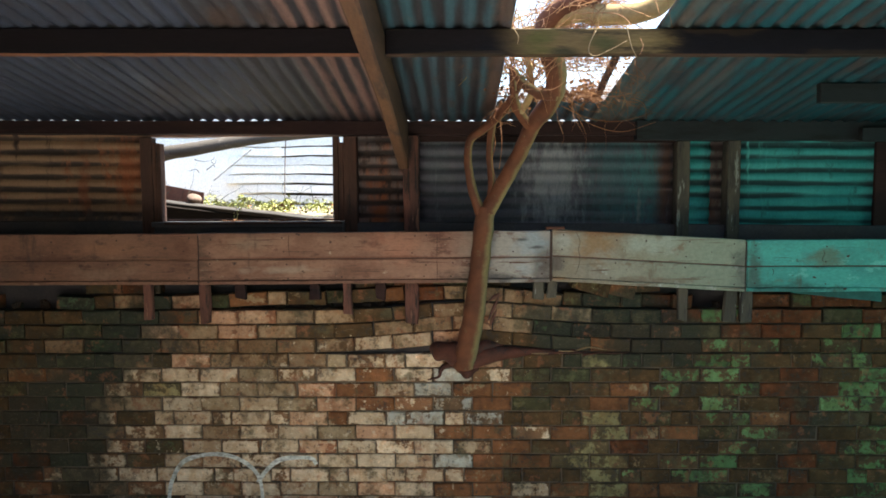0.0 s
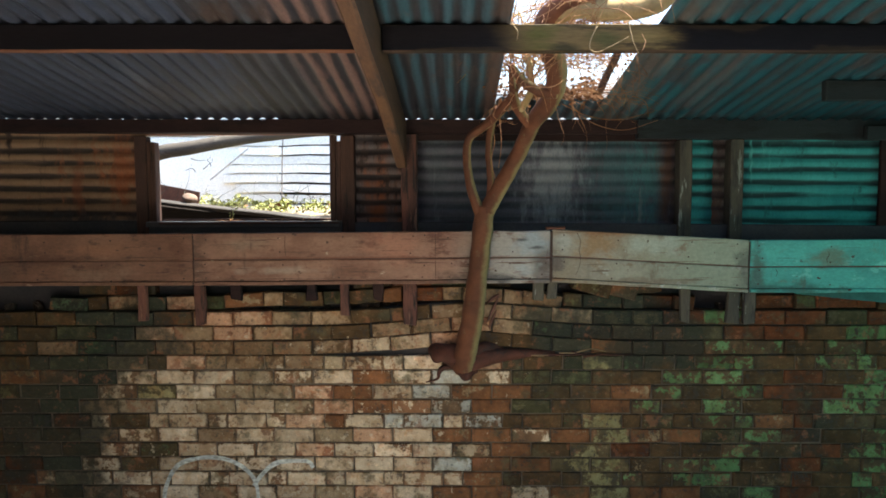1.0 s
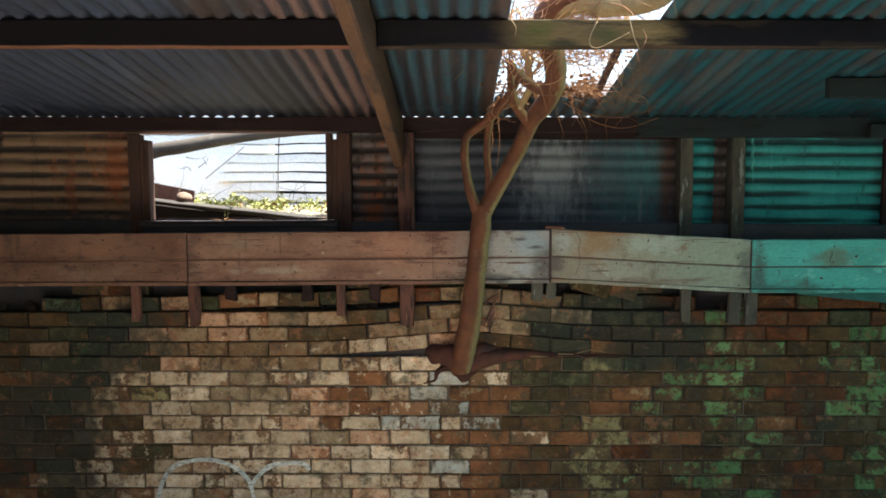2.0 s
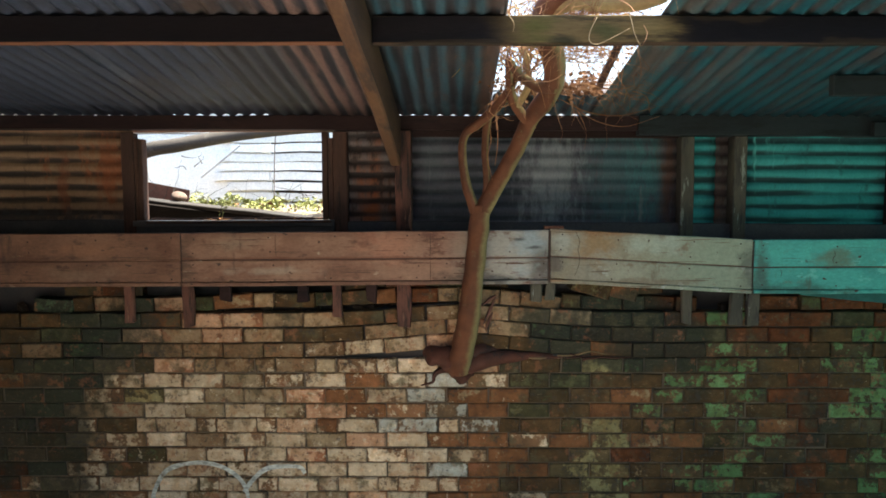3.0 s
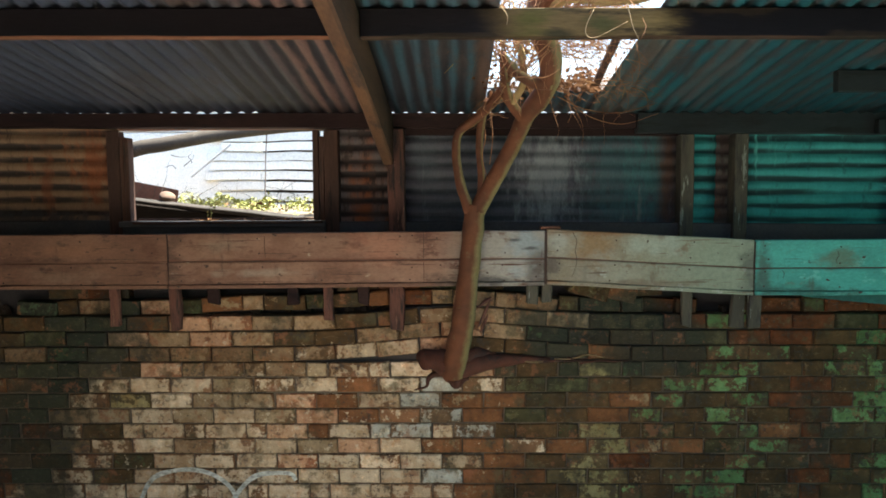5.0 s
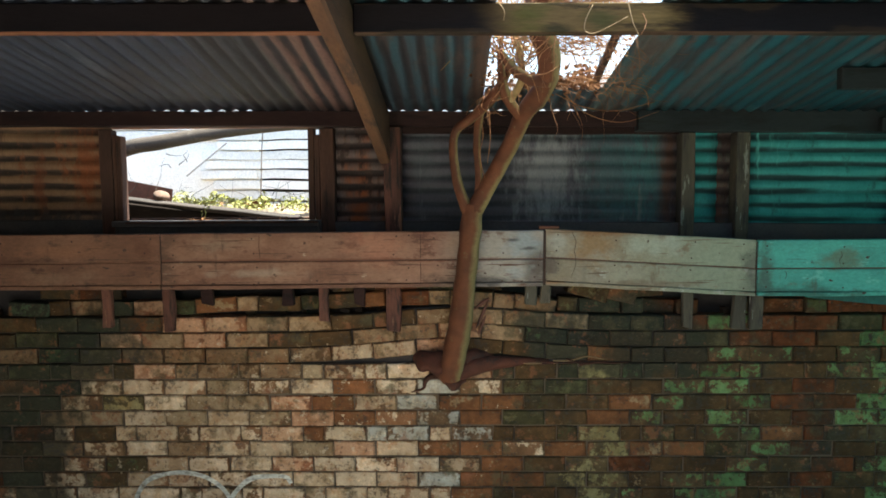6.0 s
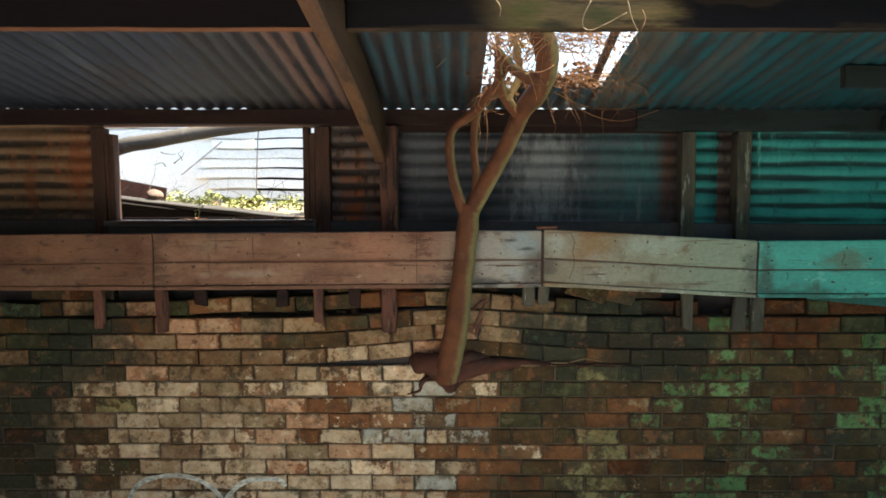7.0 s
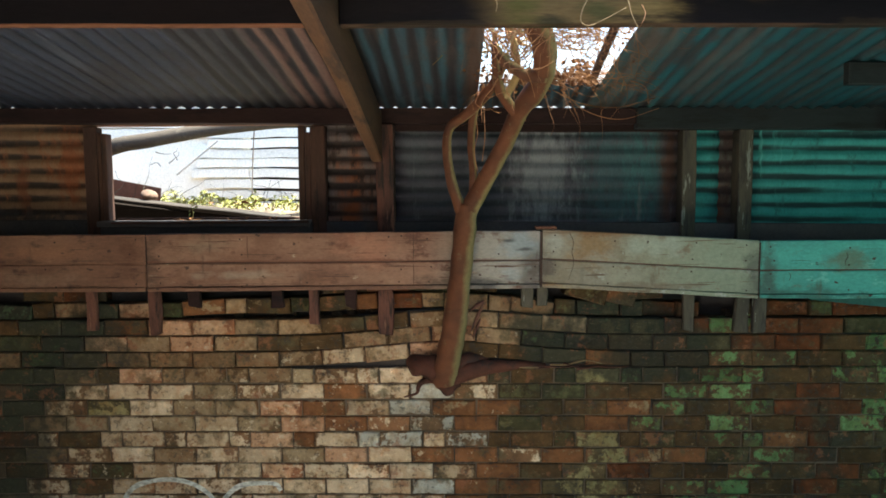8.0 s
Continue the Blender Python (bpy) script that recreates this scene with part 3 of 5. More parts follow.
def smooth_line(points, steps):
    pts = [Vector(p) for p in points]
    pts = [pts[0] * 2 - pts[1]] + pts + [pts[-1] * 2 - pts[-2]]
    out = []
    for i in range(1, len(pts) - 2):
        for s in range(steps):
            t = s / steps
            a, b, c, d = pts[i - 1:i + 3]
            out.append(0.5 * (2 * b + (c - a) * t + (2 * a - 5 * b + 4 * c - d) * t * t + (3 * b - a - 3 * c + d) * t ** 3))
    return out + [pts[-2]]


def tube(bm, points, radii, sides=10, steps=6, rough=0.0, seed=0):
    """A tapered, slightly uneven limb along a smooth line."""
    line = smooth_line(points, steps)
    rings, up = [], Vector((0.3, 0.9, 0.2))
    for i, p in enumerate(line):
        along = (line[min(i + 1, len(line) - 1)] - line[max(i - 1, 0)]).normalized()
        side = along.cross(up).normalized()
        up = side.cross(along)
        f = i / (len(line) - 1) * (len(radii) - 1)
        k = min(int(f), len(radii) - 2)
        r = radii[k] + (radii[k + 1] - radii[k]) * (f - k)
        ring = []
        for s in range(sides):
            a = 2 * math.pi * s / sides
            q = p + (side * math.cos(a) + up * math.sin(a)) * r
            if rough:
                q += (q - p) * rough * noise.noise(q * 14 + Vector((seed, 0, 0)))
            ring.append(bm.verts.new(q))
        rings.append(ring)
    for one, two in zip(rings, rings[1:]):
        for s in range(sides):
            bm.faces.new((one[s], one[(s + 1) % sides], two[(s + 1) % sides], two[s]))
    bm.faces.new(rings[0])
    bm.faces.new(list(reversed(rings[-1])))


def corrugated(bm, u0, u1, v0, v1, place, amp=0.0085, pitch=P, fine=10, rows=8, thick=0.0012, ragged=0.0, seed=0):
    """A sheet of corrugated iron: waves along u, straight along v; place(u, v, w) puts it in the world."""
    cols = max(2, int((u1 - u0) / pitch * fine))
    layers = []
    for side in (-1, 1):
        grid = []
        for j in range(rows + 1):
            row = []
            for i in range(cols + 1):
                u = u0 + (u1 - u0) * i / cols
                end = v0 + ragged * (noise.noise((u * 9, seed, 0)) + 0.4 * noise.noise((u * 40, seed, 2)))
                v = end + (v1 - end) * j / rows
                w = amp * math.sin(2 * math.pi * u / pitch) + 0.003 * noise.noise((u * 2.5, v * 2.5, seed))
                row.append(bm.verts.new(place(u, v, w + side * thick)))
            grid.append(row)
        layers.append(grid)
    for grid in layers:
        for a, b in zip(grid, grid[1:]):
            for i in range(cols):
                bm.faces.new((a[i], a[i + 1], b[i + 1], b[i]))
    lo, hi = layers
    for j in (0, rows):
        for i in range(cols):
            bm.faces.new((lo[j][i], lo[j][i + 1], hi[j][i + 1], hi[j][i]))
    for i in (0, cols):
        for j in range(rows):
            bm.faces.new((lo[j][i], lo[j + 1][i], hi[j + 1][i], hi[j][i]))


def roof_z(x, y):
    """Height of the underside of the roof sheets."""
    return 2.452 + 0.159 * (4.15 - y) - 0.010 * x


# ---- ground, floor and plain walls ----
bm = bmesh.new()
xs = [-300, -40, -8] + [-5 + 0.25 * i for i in range(41)] + [9, 40, 300]
ys = [-300, -40, -4, 4.24, 4.27] + [4.3 + 0.08 * i for i in range(26)] + [7, 9, 14, 40, 300]
grid = []
for y in ys:
    row = []
    for x in xs:
        z = -0.06
        if y > 4.25:
            z = 1.76 + min(0.17, 0.24 * max(0, y - 4.3)) + 0.03 * noise.noise((x * 2.2, y * 2.2, 0)) + 0.015 * noise.noise((x * 7, y * 7, 3))
        row.append(bm.verts.new((x, y, z)))
    grid.append(row)
for a, b in zip(grid, grid[1:]):
    for i in range(len(xs) - 1):
        bm.faces.new((a[i], a[i + 1], b[i + 1], b[i]))
ground = part("ground", bm, SOIL, smooth=True)
tagged(ground, "brown soil with leaf litter, banked up behind the shed", "ground", kind="structure")

bm = bmesh.new()
block(bm, (-4.6, -3.6, -0.1), (5.1, 4.26, 0.0), 0.0)
tagged(part("floor", bm, FLOOR_BOUNCE), "unseen pale floor, added to bounce sunlight onto the wall", "floor", kind="structure")
# unseen walls added to close the shed, their openings set for the fill lamps
for name, boxes in (
    ("wall_west", [((-4.75, -3.6, 0), (-4.6, 4.02, 3.75))]),
    ("wall_east", [((5.1, -3.6, 0), (5.25, 1.15, 3.7)), ((5.1, 2.85, 0), (5.25, 4.02, 2.55)), ((5.1, 1.15, 0), (5.25, 2.85, 1.15)), ((5.1, 1.15, 2.35), (5.25, 2.85, 2.9))]),
    ("wall_south", [((-4.75, -3.75, 0), (-2.25, -3.6, 3.75)), ((0.45, -3.75, 0), (5.25, -3.6, 3.7)), ((-2.25, -3.75, 2.45), (0.45, -3.6, 3.7))]),
):
    bm = bmesh.new()
    for lo, hi in boxes:
        block(bm, lo, hi, 0.0)
    tagged(part(name, bm, PLAIN_BRICK), "plain unseen brick wall, added to close the shed", "wall", kind="structure")

# ---- roof ----
roof = thing("roof", "low skillion roof of rusting corrugated iron with a missing sheet", "roof", "structure")


def on_roof(u, v, w):
    return Vector((u, v, roof_z(u, v) + 0.009 + w))


COVER = 8 * P
HOLE = 0.45
for k in range(-9, 8):
    x0 = HOLE + k * COVER - (0.042 if k == 1 else 0)
    x1 = HOLE + (k + 1) * COVER + (0.02 if k != -1 else -0.004)
    if x0 < -5.4 or x0 > 5.2:
        continue
    # openings nearer than the visible roof are added to let sun onto the floor
    if k == 0:
        spans = ((3.81, 4.185), (-3.7, -1.0))
    elif k == -1:
        spans = ((1.85, 4.185), (-3.7, -1.0))
    elif k == 1:
        spans = ((2.44, 4.197), (-3.7, 0.0))
    elif k == 2:
        spans = ((2.44, 4.209), (-3.7, 0.9))
    else:
        spans = ((1.2, 4.185 + 0.012 * (k % 3)), (-3.7, 1.3))
    for n, (ya, yb) in enumerate(spans):
        bm = bmesh.new()
        lift = 0.0028 * (k % 2) + 0.003 * n + (0.008 if k == 0 and n == 0 else 0)
        corrugated(bm, x0, x1 + (0.024 if k == -1 and n == 1 else 0), ya, yb, lambda u, v, w: on_roof(u, v, w + lift), rows=10, ragged=0.05 if k == 0 and n == 0 else 0.004, seed=k + 20)
        paint = ROOF_TEAL if k > 0 else ROOF_BLUE if k in (0, -1) else ROOF_PINK if k == -2 else ROOF_GREY
        part("corrugated_sheet", bm, paint, roof, smooth=True)


# rafter at right angles to the wall, purlins butted against it
bm = bmesh.new()
block(bm, (-0.104, -3.6, -0.205), (-0.048, 4.125, 0.0), 0.009, 0.004, lambda x, y, z: (x, y, (z + roof_z(x, y) - 0.012) - (0.06 * max(0, (y - 3.0)) if z < -0.1 else 0)), 3)
part("rafter", bm, RAFTER_WOOD, roof, "warm brown sawn rafter with worn edges")
for x0, x1, s, wood, label in ((-4.6, -0.108, 5, PURLIN_DARK, "dark stained timber purlin"), (-0.044, 5.1, 6, PURLIN_WOOD, "dark timber purlin, moss and painted skylight under the hole")):
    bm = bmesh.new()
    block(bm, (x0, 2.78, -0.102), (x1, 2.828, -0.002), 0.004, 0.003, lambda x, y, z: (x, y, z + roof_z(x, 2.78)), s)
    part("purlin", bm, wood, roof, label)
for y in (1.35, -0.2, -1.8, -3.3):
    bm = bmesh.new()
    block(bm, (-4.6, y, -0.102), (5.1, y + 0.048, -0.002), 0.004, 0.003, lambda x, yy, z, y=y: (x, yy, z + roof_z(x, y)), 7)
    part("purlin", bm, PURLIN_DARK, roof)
bm = bmesh.new()
block(bm, (1.968, 3.42, -0.096), (5.1, 3.465, -0.003), 0.004, 0.003, lambda x, y, z: (x, y, z + roof_z(x, 3.42)), 8)
part("short_purlin", bm, DULL_PLATE, roof, "short grey timber bearer under the roof sheets")
bm = bmesh.new()
block(bm, (0.905, 3.05, 0.03), (0.938, 3.76, 0.055), 0.004, 0.005, lambda x, y, z: (x + 0.015 + 0.062 * (y - 3.05), y, z + roof_z(x, y)), 9)
part("broken_batten", bm, RED_WOOD, roof, "broken brown batten lying across the hole")

# ---- upper wall: plates, studs and iron ----
upper = thing("wall_north_upper", "timber framed upper wall clad in painted rusty corrugated iron", "wall", "structure")


def plate_drop(x, y, z):
    tight = (-0.014 if x < -0.9 else -0.009 if x < 0.4 else -0.007) if z > 2.42 else 0.0
    return (x, y, z - 0.010 * x + tight)


bm = bmesh.new()
block(bm, (-4.6, 4.15, 2.376), (1.28, 4.272, 2.466), 0.003, 0.004, plate_drop, 11)
part("top_plate", bm, DARK_WOOD, upper, "dark timber top plate under the eaves")
bm = bmesh.new()
block(bm, (1.285, 4.145, 2.352), (5.1, 4.272, 2.473), 0.004, 0.007, plate_drop, 12)
part("top_plate", bm, DULL_PLATE, upper, "grey timber top plate under the eaves")
bm = bmesh.new()
block(bm, (0.012, 4.222, 2.340), (1.53, 4.262, 2.384), 0.003, 0.003, plate_drop, 15)
part("ledger", bm, DARK_WOOD, upper, "dark strip under the top plate")
bm = bmesh.new()
block(bm, (2.56, 4.10, 2.345), (2.9, 4.143, 2.43), 0.004, 0.003, plate_drop, 13)
part("packing_block", bm, DULL_PLATE, upper, "dull green block fixed to the plate")
for x0, x1, zb in ((-4.6, -1.602, 1.875), (-1.6, -0.452, 1.834), (-0.45, 5.1, 1.86)):
    bm = bmesh.new()
    block(bm, (x0, 4.2, 1.60), (x1, 4.262, zb), 0.004, 0.003, lambda x, y, z: (x, y, z - 0.012 * max(0, x)), 14)
    part("bottom_plate", bm, BLACK_GAP, upper, "dark bottom plate, its shade put into the colour")
for x0, x1, y0, wood, z0 in ((-1.668, -1.596, 4.195, RED_WOOD, 1.6), (-0.442, -0.362, 4.195, RED_WOOD, 1.6), (-0.082, 0.008, 4.13, CLEAT_WOOD, 1.6),
                             (1.532, 1.606, 4.17, GREY_WOOD, 1.6), (1.826, 1.902, 4.17, GREY_WOOD, 1.6), (2.725, 2.82, 4.236, DARK_WOOD, 1.6), (-2.75, -2.67, 4.195, RED_WOOD, 1.6)):
    bm = bmesh.new()
    block(bm, (x0, y0, z0), (x1, 4.262, 2.372 if x1 < 1.28 else 2.330), 0.004, 0.005, None, int(x0 * 100) + 500)
    part("stud", bm, wood, upper)


def on_wall(u, v, w):
    return Vector((v, 4.28 - w, u))


for x0, x1, paint, label in ((-4.6, -1.63, IRON_TAN, "tan corrugated iron sheet with dark drips and orange rust"),
                             (-0.44, -0.04, IRON_RUST, "rusty corrugated iron offcut"), (-0.06, 1.57, IRON_BLUE, "dark blue-grey corrugated iron sheet with a painted pale light haze"),
                             (1.56, 1.76, IRON_TEAL, "turquoise corrugated iron offcut"), (1.75, 1.87, IRON_STRIP, "rusty corrugated iron strip"), (1.86, 5.1, IRON_TEAL, "turquoise painted corrugated iron sheet")):
    bm = bmesh.new()
    layer = 0.003 * (int(x0 * 10) % 2)
    slip = 0.014 if x1 < 0 else -0.004
    corrugated(bm, 1.62, 2.418, x0, x1, lambda u, v, w: on_wall(u + slip - 0.01 * v, v, w + layer), rows=max(3, int((x1 - x0) * 6)), fine=12, seed=int(x0 * 10) + 60)
    part("corrugated_sheet", bm, paint, upper, label, smooth=True)

# ---- window ----
win = thing("window_1", "unglazed horizontal window opening in a dark timber surround", "window", "structure")
for name, lo, hi, wood in (("jamb", (-1.572, 4.2, 1.87), (-1.545, 4.27, 2.340), RED_WOOD), ("jamb", (-0.508, 4.2, 1.87), (-0.474, 4.27, 2.374), RED_WOOD),
                           ("packer", (-1.595, 4.203, 1.87), (-1.573, 4.26, 2.342), RED_WOOD), ("packer", (-0.473, 4.203, 1.87), (-0.443, 4.26, 2.340), RED_WOOD),
                           ("sill", (-1.6, 4.165, 1.836), (-0.445, 4.30, 1.868), BLACK_GAP), ("sill_rail", (-1.544, 4.284, 1.869), (-0.509, 4.30, 1.882), RED_WOOD), ("sill_bead", (-1.52, 4.156, 1.853), (-0.452, 4.1645, 1.867), RED_WOOD)):
    bm = bmesh.new()
    block(bm, lo, hi, 0.004, 0.003, None, int(abs(lo[0]) * 90))
    part(name, bm, wood, win)

# unseen strip outside the head, added only to shade the jambs from sun
bm = bmesh.new()
block(bm, (-1.75, 4.298, 2.392), (-0.35, 4.40, 2.402), 0.002, 0.003, None, 19)
part("head_flashing", bm, RUSTY, win, "unseen strip over the opening, added to keep sun off the jambs")

# ---- fascia of painted boards with its cleats ----
fascia = thing("fascia", "long fascia of worn painted boards, sagging and changing from pink to turquoise", "fascia", "structure")


def fascia_line(x):
    """Middle seam of the fascia: level, then sagging, then level again."""
    if x < 0.76:
        return 1.660 + 0.010 * max(0.0, min(1.0, (x + 1.24) / 2.0))
    return 1.676 - 0.064 * min(1.0, (x - 0.77) / 1.09)


BOARDS = []
for x0, x1, paint, s in ((-4.6, -1.244, BOARD_RUSSET, 1), (-1.238, 0.757, BOARD_PINK, 2), (0.771, 1.852, BOARD_CREAM, 3), (1.862, 5.1, BOARD_TEAL, 4)):
    for z0, z1, y0 in ((0.0022, 0.150, 3.950), (-0.119, -0.0022, 3.946)):
        bm = bmesh.new()
        block(bm, (x0, y0, z0), (x1, 3.978, z1), 0.004, 0.0035, lambda x, y, z: (x, y, z + fascia_line(x)), s * 7 + int(z1 * 50) + 30)
        BOARDS.append((x0, x1, z0 > 0, part("board", bm, paint, fascia)))
    bm = bmesh.new()
    block(bm, (x0, 3.939, -0.142), (x1, 3.975, -0.1205), 0.004, 0.003, lambda x, y, z: (x, y, z + fascia_line(x)), s * 11)
    part("bottom_bead", bm, paint, fascia)
    bm = bmesh.new()
    block(bm, (x0 + 0.001, 3.9525, -0.004), (x1 - 0.001, 3.9775, 0.004), 0.001, 0.002, lambda x, y, z: (x, y - 0.002, z + fascia_line(x)), s * 7)
    part("seam", bm, paint if s == 1 else STRIP_RED, fascia)
    # ledge board closing the top of the fascia
    bm = bmesh.new()
    block(bm, (x0, 3.98, 0.105), (x1, 4.2, 0.125), 0.003, 0.003, lambda x, y, z: (x, y, z + fascia_line(x)), s * 13)
    part("ledge", bm, BLACK_GAP, fascia, "dark dusty ledge behind the boards")
for x, w in ((0.764, 0.008), (1.857, 0.006), (-1.241, 0.004)):
    bm = bmesh.new()
    block(bm, (x - w, 3.953, -0.14), (x + w, 3.976, 0.14), 0.001, 0.001, lambda a, b, c: (a, b, c + fascia_line(a)), 3)
    part("joint_strip", bm, STRIP_BROWN, fascia)
bm = bmesh.new()
block(bm, (0.735, 3.95, 1.824), (0.84, 4.02, 1.840), 0.002, 0.004, None, 5)
part("rusty_cap", bm, RUSTY, fascia, "small rusty metal cap on the joint")
for x0, x1, zb, wood in ((-1.588, -1.522, 1.303, CLEAT_WOOD), (-1.261, -1.189, 1.286, CLEAT_WOOD), (-0.428, -0.362, 1.34, CLEAT_WOOD), (-0.072, 0.022, 1.285, CLEAT_WOOD),
                         (0.664, 0.736, 1.425, GREY_WOOD), (0.742, 0.806, 1.43, GREY_WOOD), (1.48, 1.556, 1.296, GREY_WOOD), (1.752, 1.828, 1.289, GREY_WOOD), (1.842, 1.917, 1.288, GREY_WOOD),
                         (-2.62, -2.54, 1.33, CLEAT_WOOD), (-0.62, -0.55, 1.43, DARK_WOOD), (-0.24, -0.17, 1.42, DARK_WOOD), (-1.06, -0.98, 1.43, DARK_WOOD), (2.9, 2.98, 1.3, GREY_WOOD)):
    bm = bmesh.new()
    block(bm, (x0, 3.979, zb), (x1, 4.014, fascia_line(x0) + 0.1), 0.006, 0.012, lambda x, y, z, c=(x0 + x1) / 2: (c + (x - c) * (0.82 + 0.25 * noise.noise((c * 3, z * 6, 1))), y, z + (0.02 * noise.noise((x * 25, c * 9, 4)) if z < 1.5 else 0)), int(x0 * 100) + 900)
    part("cleat", bm, wood, fascia)
for pts in ([(0.905, 1.808), (0.925, 1.76), (0.918, 1.71), (0.925, 1.675), (0.922, 1.63), (0.90, 1.57)], [(2.285, 1.70), (2.292, 1.68), (2.278, 1.655), (2.284, 1.635)], [(2.00, 1.602), (2.01, 1.585), (2.004, 1.56)], [(-0.72, 1.80), (-0.722, 1.74), (-0.718, 1.68)], [(0.12, 1.815), (0.121, 1.74), (0.119, 1.665)], [(0.12, 1.655), (0.121, 1.60), (0.12, 1.545)]):
    bm = bmesh.new()
    tube(bm, [(x, 3.9475 if z > 1.66 else 3.9445, z) for x, z in pts], [0.0012, 0.0015, 0.0009], 5, 5)
    part("crack", bm, STRIP_BROWN, fascia)
rng = random.Random(17)
bm = bmesh.new()
tube(bm, [(0, -0.002, 0), (0, 0.006, 0)], [0.0046, 0.0042], 7, 1)
first = part("nail", bm, STRIP_BROWN, fascia, "dark rusty nail head")
nail_mesh = first.data
bpy.data.objects.remove(first)
for x in (-2.58, -2.1, -1.72, -1.31, -1.17, -0.75, -0.40, -0.03, 0.06, 0.19, 0.55, 0.71, 0.82, 1.12, 1.52, 1.79, 1.92, 2.3, 2.7):
    for dz, y in ((0.12, 3.951), (0.04, 3.951), (-0.03, 3.946), (-0.10, 3.946)):
        if rng.random() < 0.25:
            continue
        ob = new("nail", nail_mesh)
        ob.parent = next(b for a, e, upper_row, b in BOARDS if x < e and upper_row == (dz > 0))
        ob.matrix_world = pose(x + rng.gauss(0, 0.012), y, fascia_line(x) + dz + rng.gauss(0, 0.008), 0, rng.uniform(0, 90), 0)
bm = bmesh.new()
block(bm, (2.13, 3.985, -0.055), (2.64, 4.0, 0.01), 0.003, 0.004, lambda x, y, z: (x, y, 1.46 + (z if z > -0.02 else z * (x - 2.1) * 1.9)), 77)
part("loose_strip", bm, LOOSE_TEAL, fascia, "loose turquoise strip hanging below the boards")

# ---- tree growing out of the wall ----
tree = thing("tree", "smooth brown tree growing from the brick wall through the roof hole", "tree", at=(0, 0, 0))
bm = bmesh.new()
tube(bm, [(0.272, 4.02, 1.03), (0.280, 3.955, 1.10), (0.324, 3.885, 1.345), (0.355, 3.865, 1.602), (0.381, 3.86, 1.852), (0.393, 3.85, 1.96)],
     [0.06, 0.066, 0.060, 0.054, 0.055, 0.05], 16, 8, 0.12, 1)
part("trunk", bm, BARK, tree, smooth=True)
for pts, radii, bark, sides in (
    ([(0.393, 3.85, 1.92), (0.492, 3.82, 2.098), (0.574, 3.75, 2.251), (0.626, 3.66, 2.378), (0.695, 3.55, 2.47), (0.714, 3.45, 2.551), (0.694, 3.35, 2.627), (0.644, 3.25, 2.70), (0.64, 3.2, 2.79), (0.72, 3.1, 2.83), (0.826, 3.0, 2.86), (0.895, 2.9, 2.95), (0.96, 2.85, 3.2), (0.93, 2.8, 3.5), (1.0, 2.7, 3.8)],
     [0.046, 0.043, 0.041, 0.043, 0.048, 0.051, 0.050, 0.052, 0.050, 0.044, 0.038, 0.034, 0.03, 0.022, 0.01], BARK, 14),
    ([(0.66, 3.2, 2.79), (0.75, 3.1, 2.80), (0.873, 3.0, 2.765), (1.0, 2.95, 2.765), (1.075, 2.9, 2.80), (1.11, 2.8, 2.88), (1.12, 2.6, 3.02), (1.22, 2.4, 3.3), (1.3, 2.3, 3.7), (1.42, 2.1, 4.0)], [0.04, 0.042, 0.043, 0.041, 0.038, 0.034, 0.03, 0.025, 0.018, 0.008], BARK_PALE, 12),
    ([(0.72, 3.47, 2.50), (0.636, 3.45, 2.506), (0.549, 3.4, 2.553), (0.491, 3.35, 2.615)], [0.026, 0.024, 0.021, 0.018], BARK, 10),
    ([(0.365, 3.85, 1.921), (0.318, 3.83, 2.053), (0.294, 3.81, 2.205), (0.309, 3.79, 2.318), (0.38, 3.76, 2.372), (0.451, 3.7, 2.433), (0.511, 3.6, 2.50), (0.558, 3.5, 2.60)], [0.032, 0.026, 0.022, 0.022, 0.024, 0.026, 0.024, 0.016], BARK, 10),
    ([(0.411, 3.85, 1.951), (0.42, 3.83, 2.099), (0.409, 3.8, 2.249), (0.422, 3.76, 2.381), (0.451, 3.7, 2.462)], [0.02, 0.019, 0.019, 0.02, 0.018], BARK, 10),
    ([(0.62, 3.66, 2.36), (0.56, 3.62, 2.43), (0.52, 3.55, 2.50), (0.50, 3.42, 2.62)], [0.026, 0.026, 0.022, 0.014], BARK, 10),
    ([(0.56, 3.60, 2.44), (0.60, 3.5, 2.52), (0.58, 3.4, 2.62), (0.53, 3.3, 2.75)], [0.018, 0.017, 0.014, 0.010], BARK_PALE, 8),
):
    bm = bmesh.new()
    tube(bm, pts, radii, sides, 6, 0.12, int(pts[0][0] * 100))
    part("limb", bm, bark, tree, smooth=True)
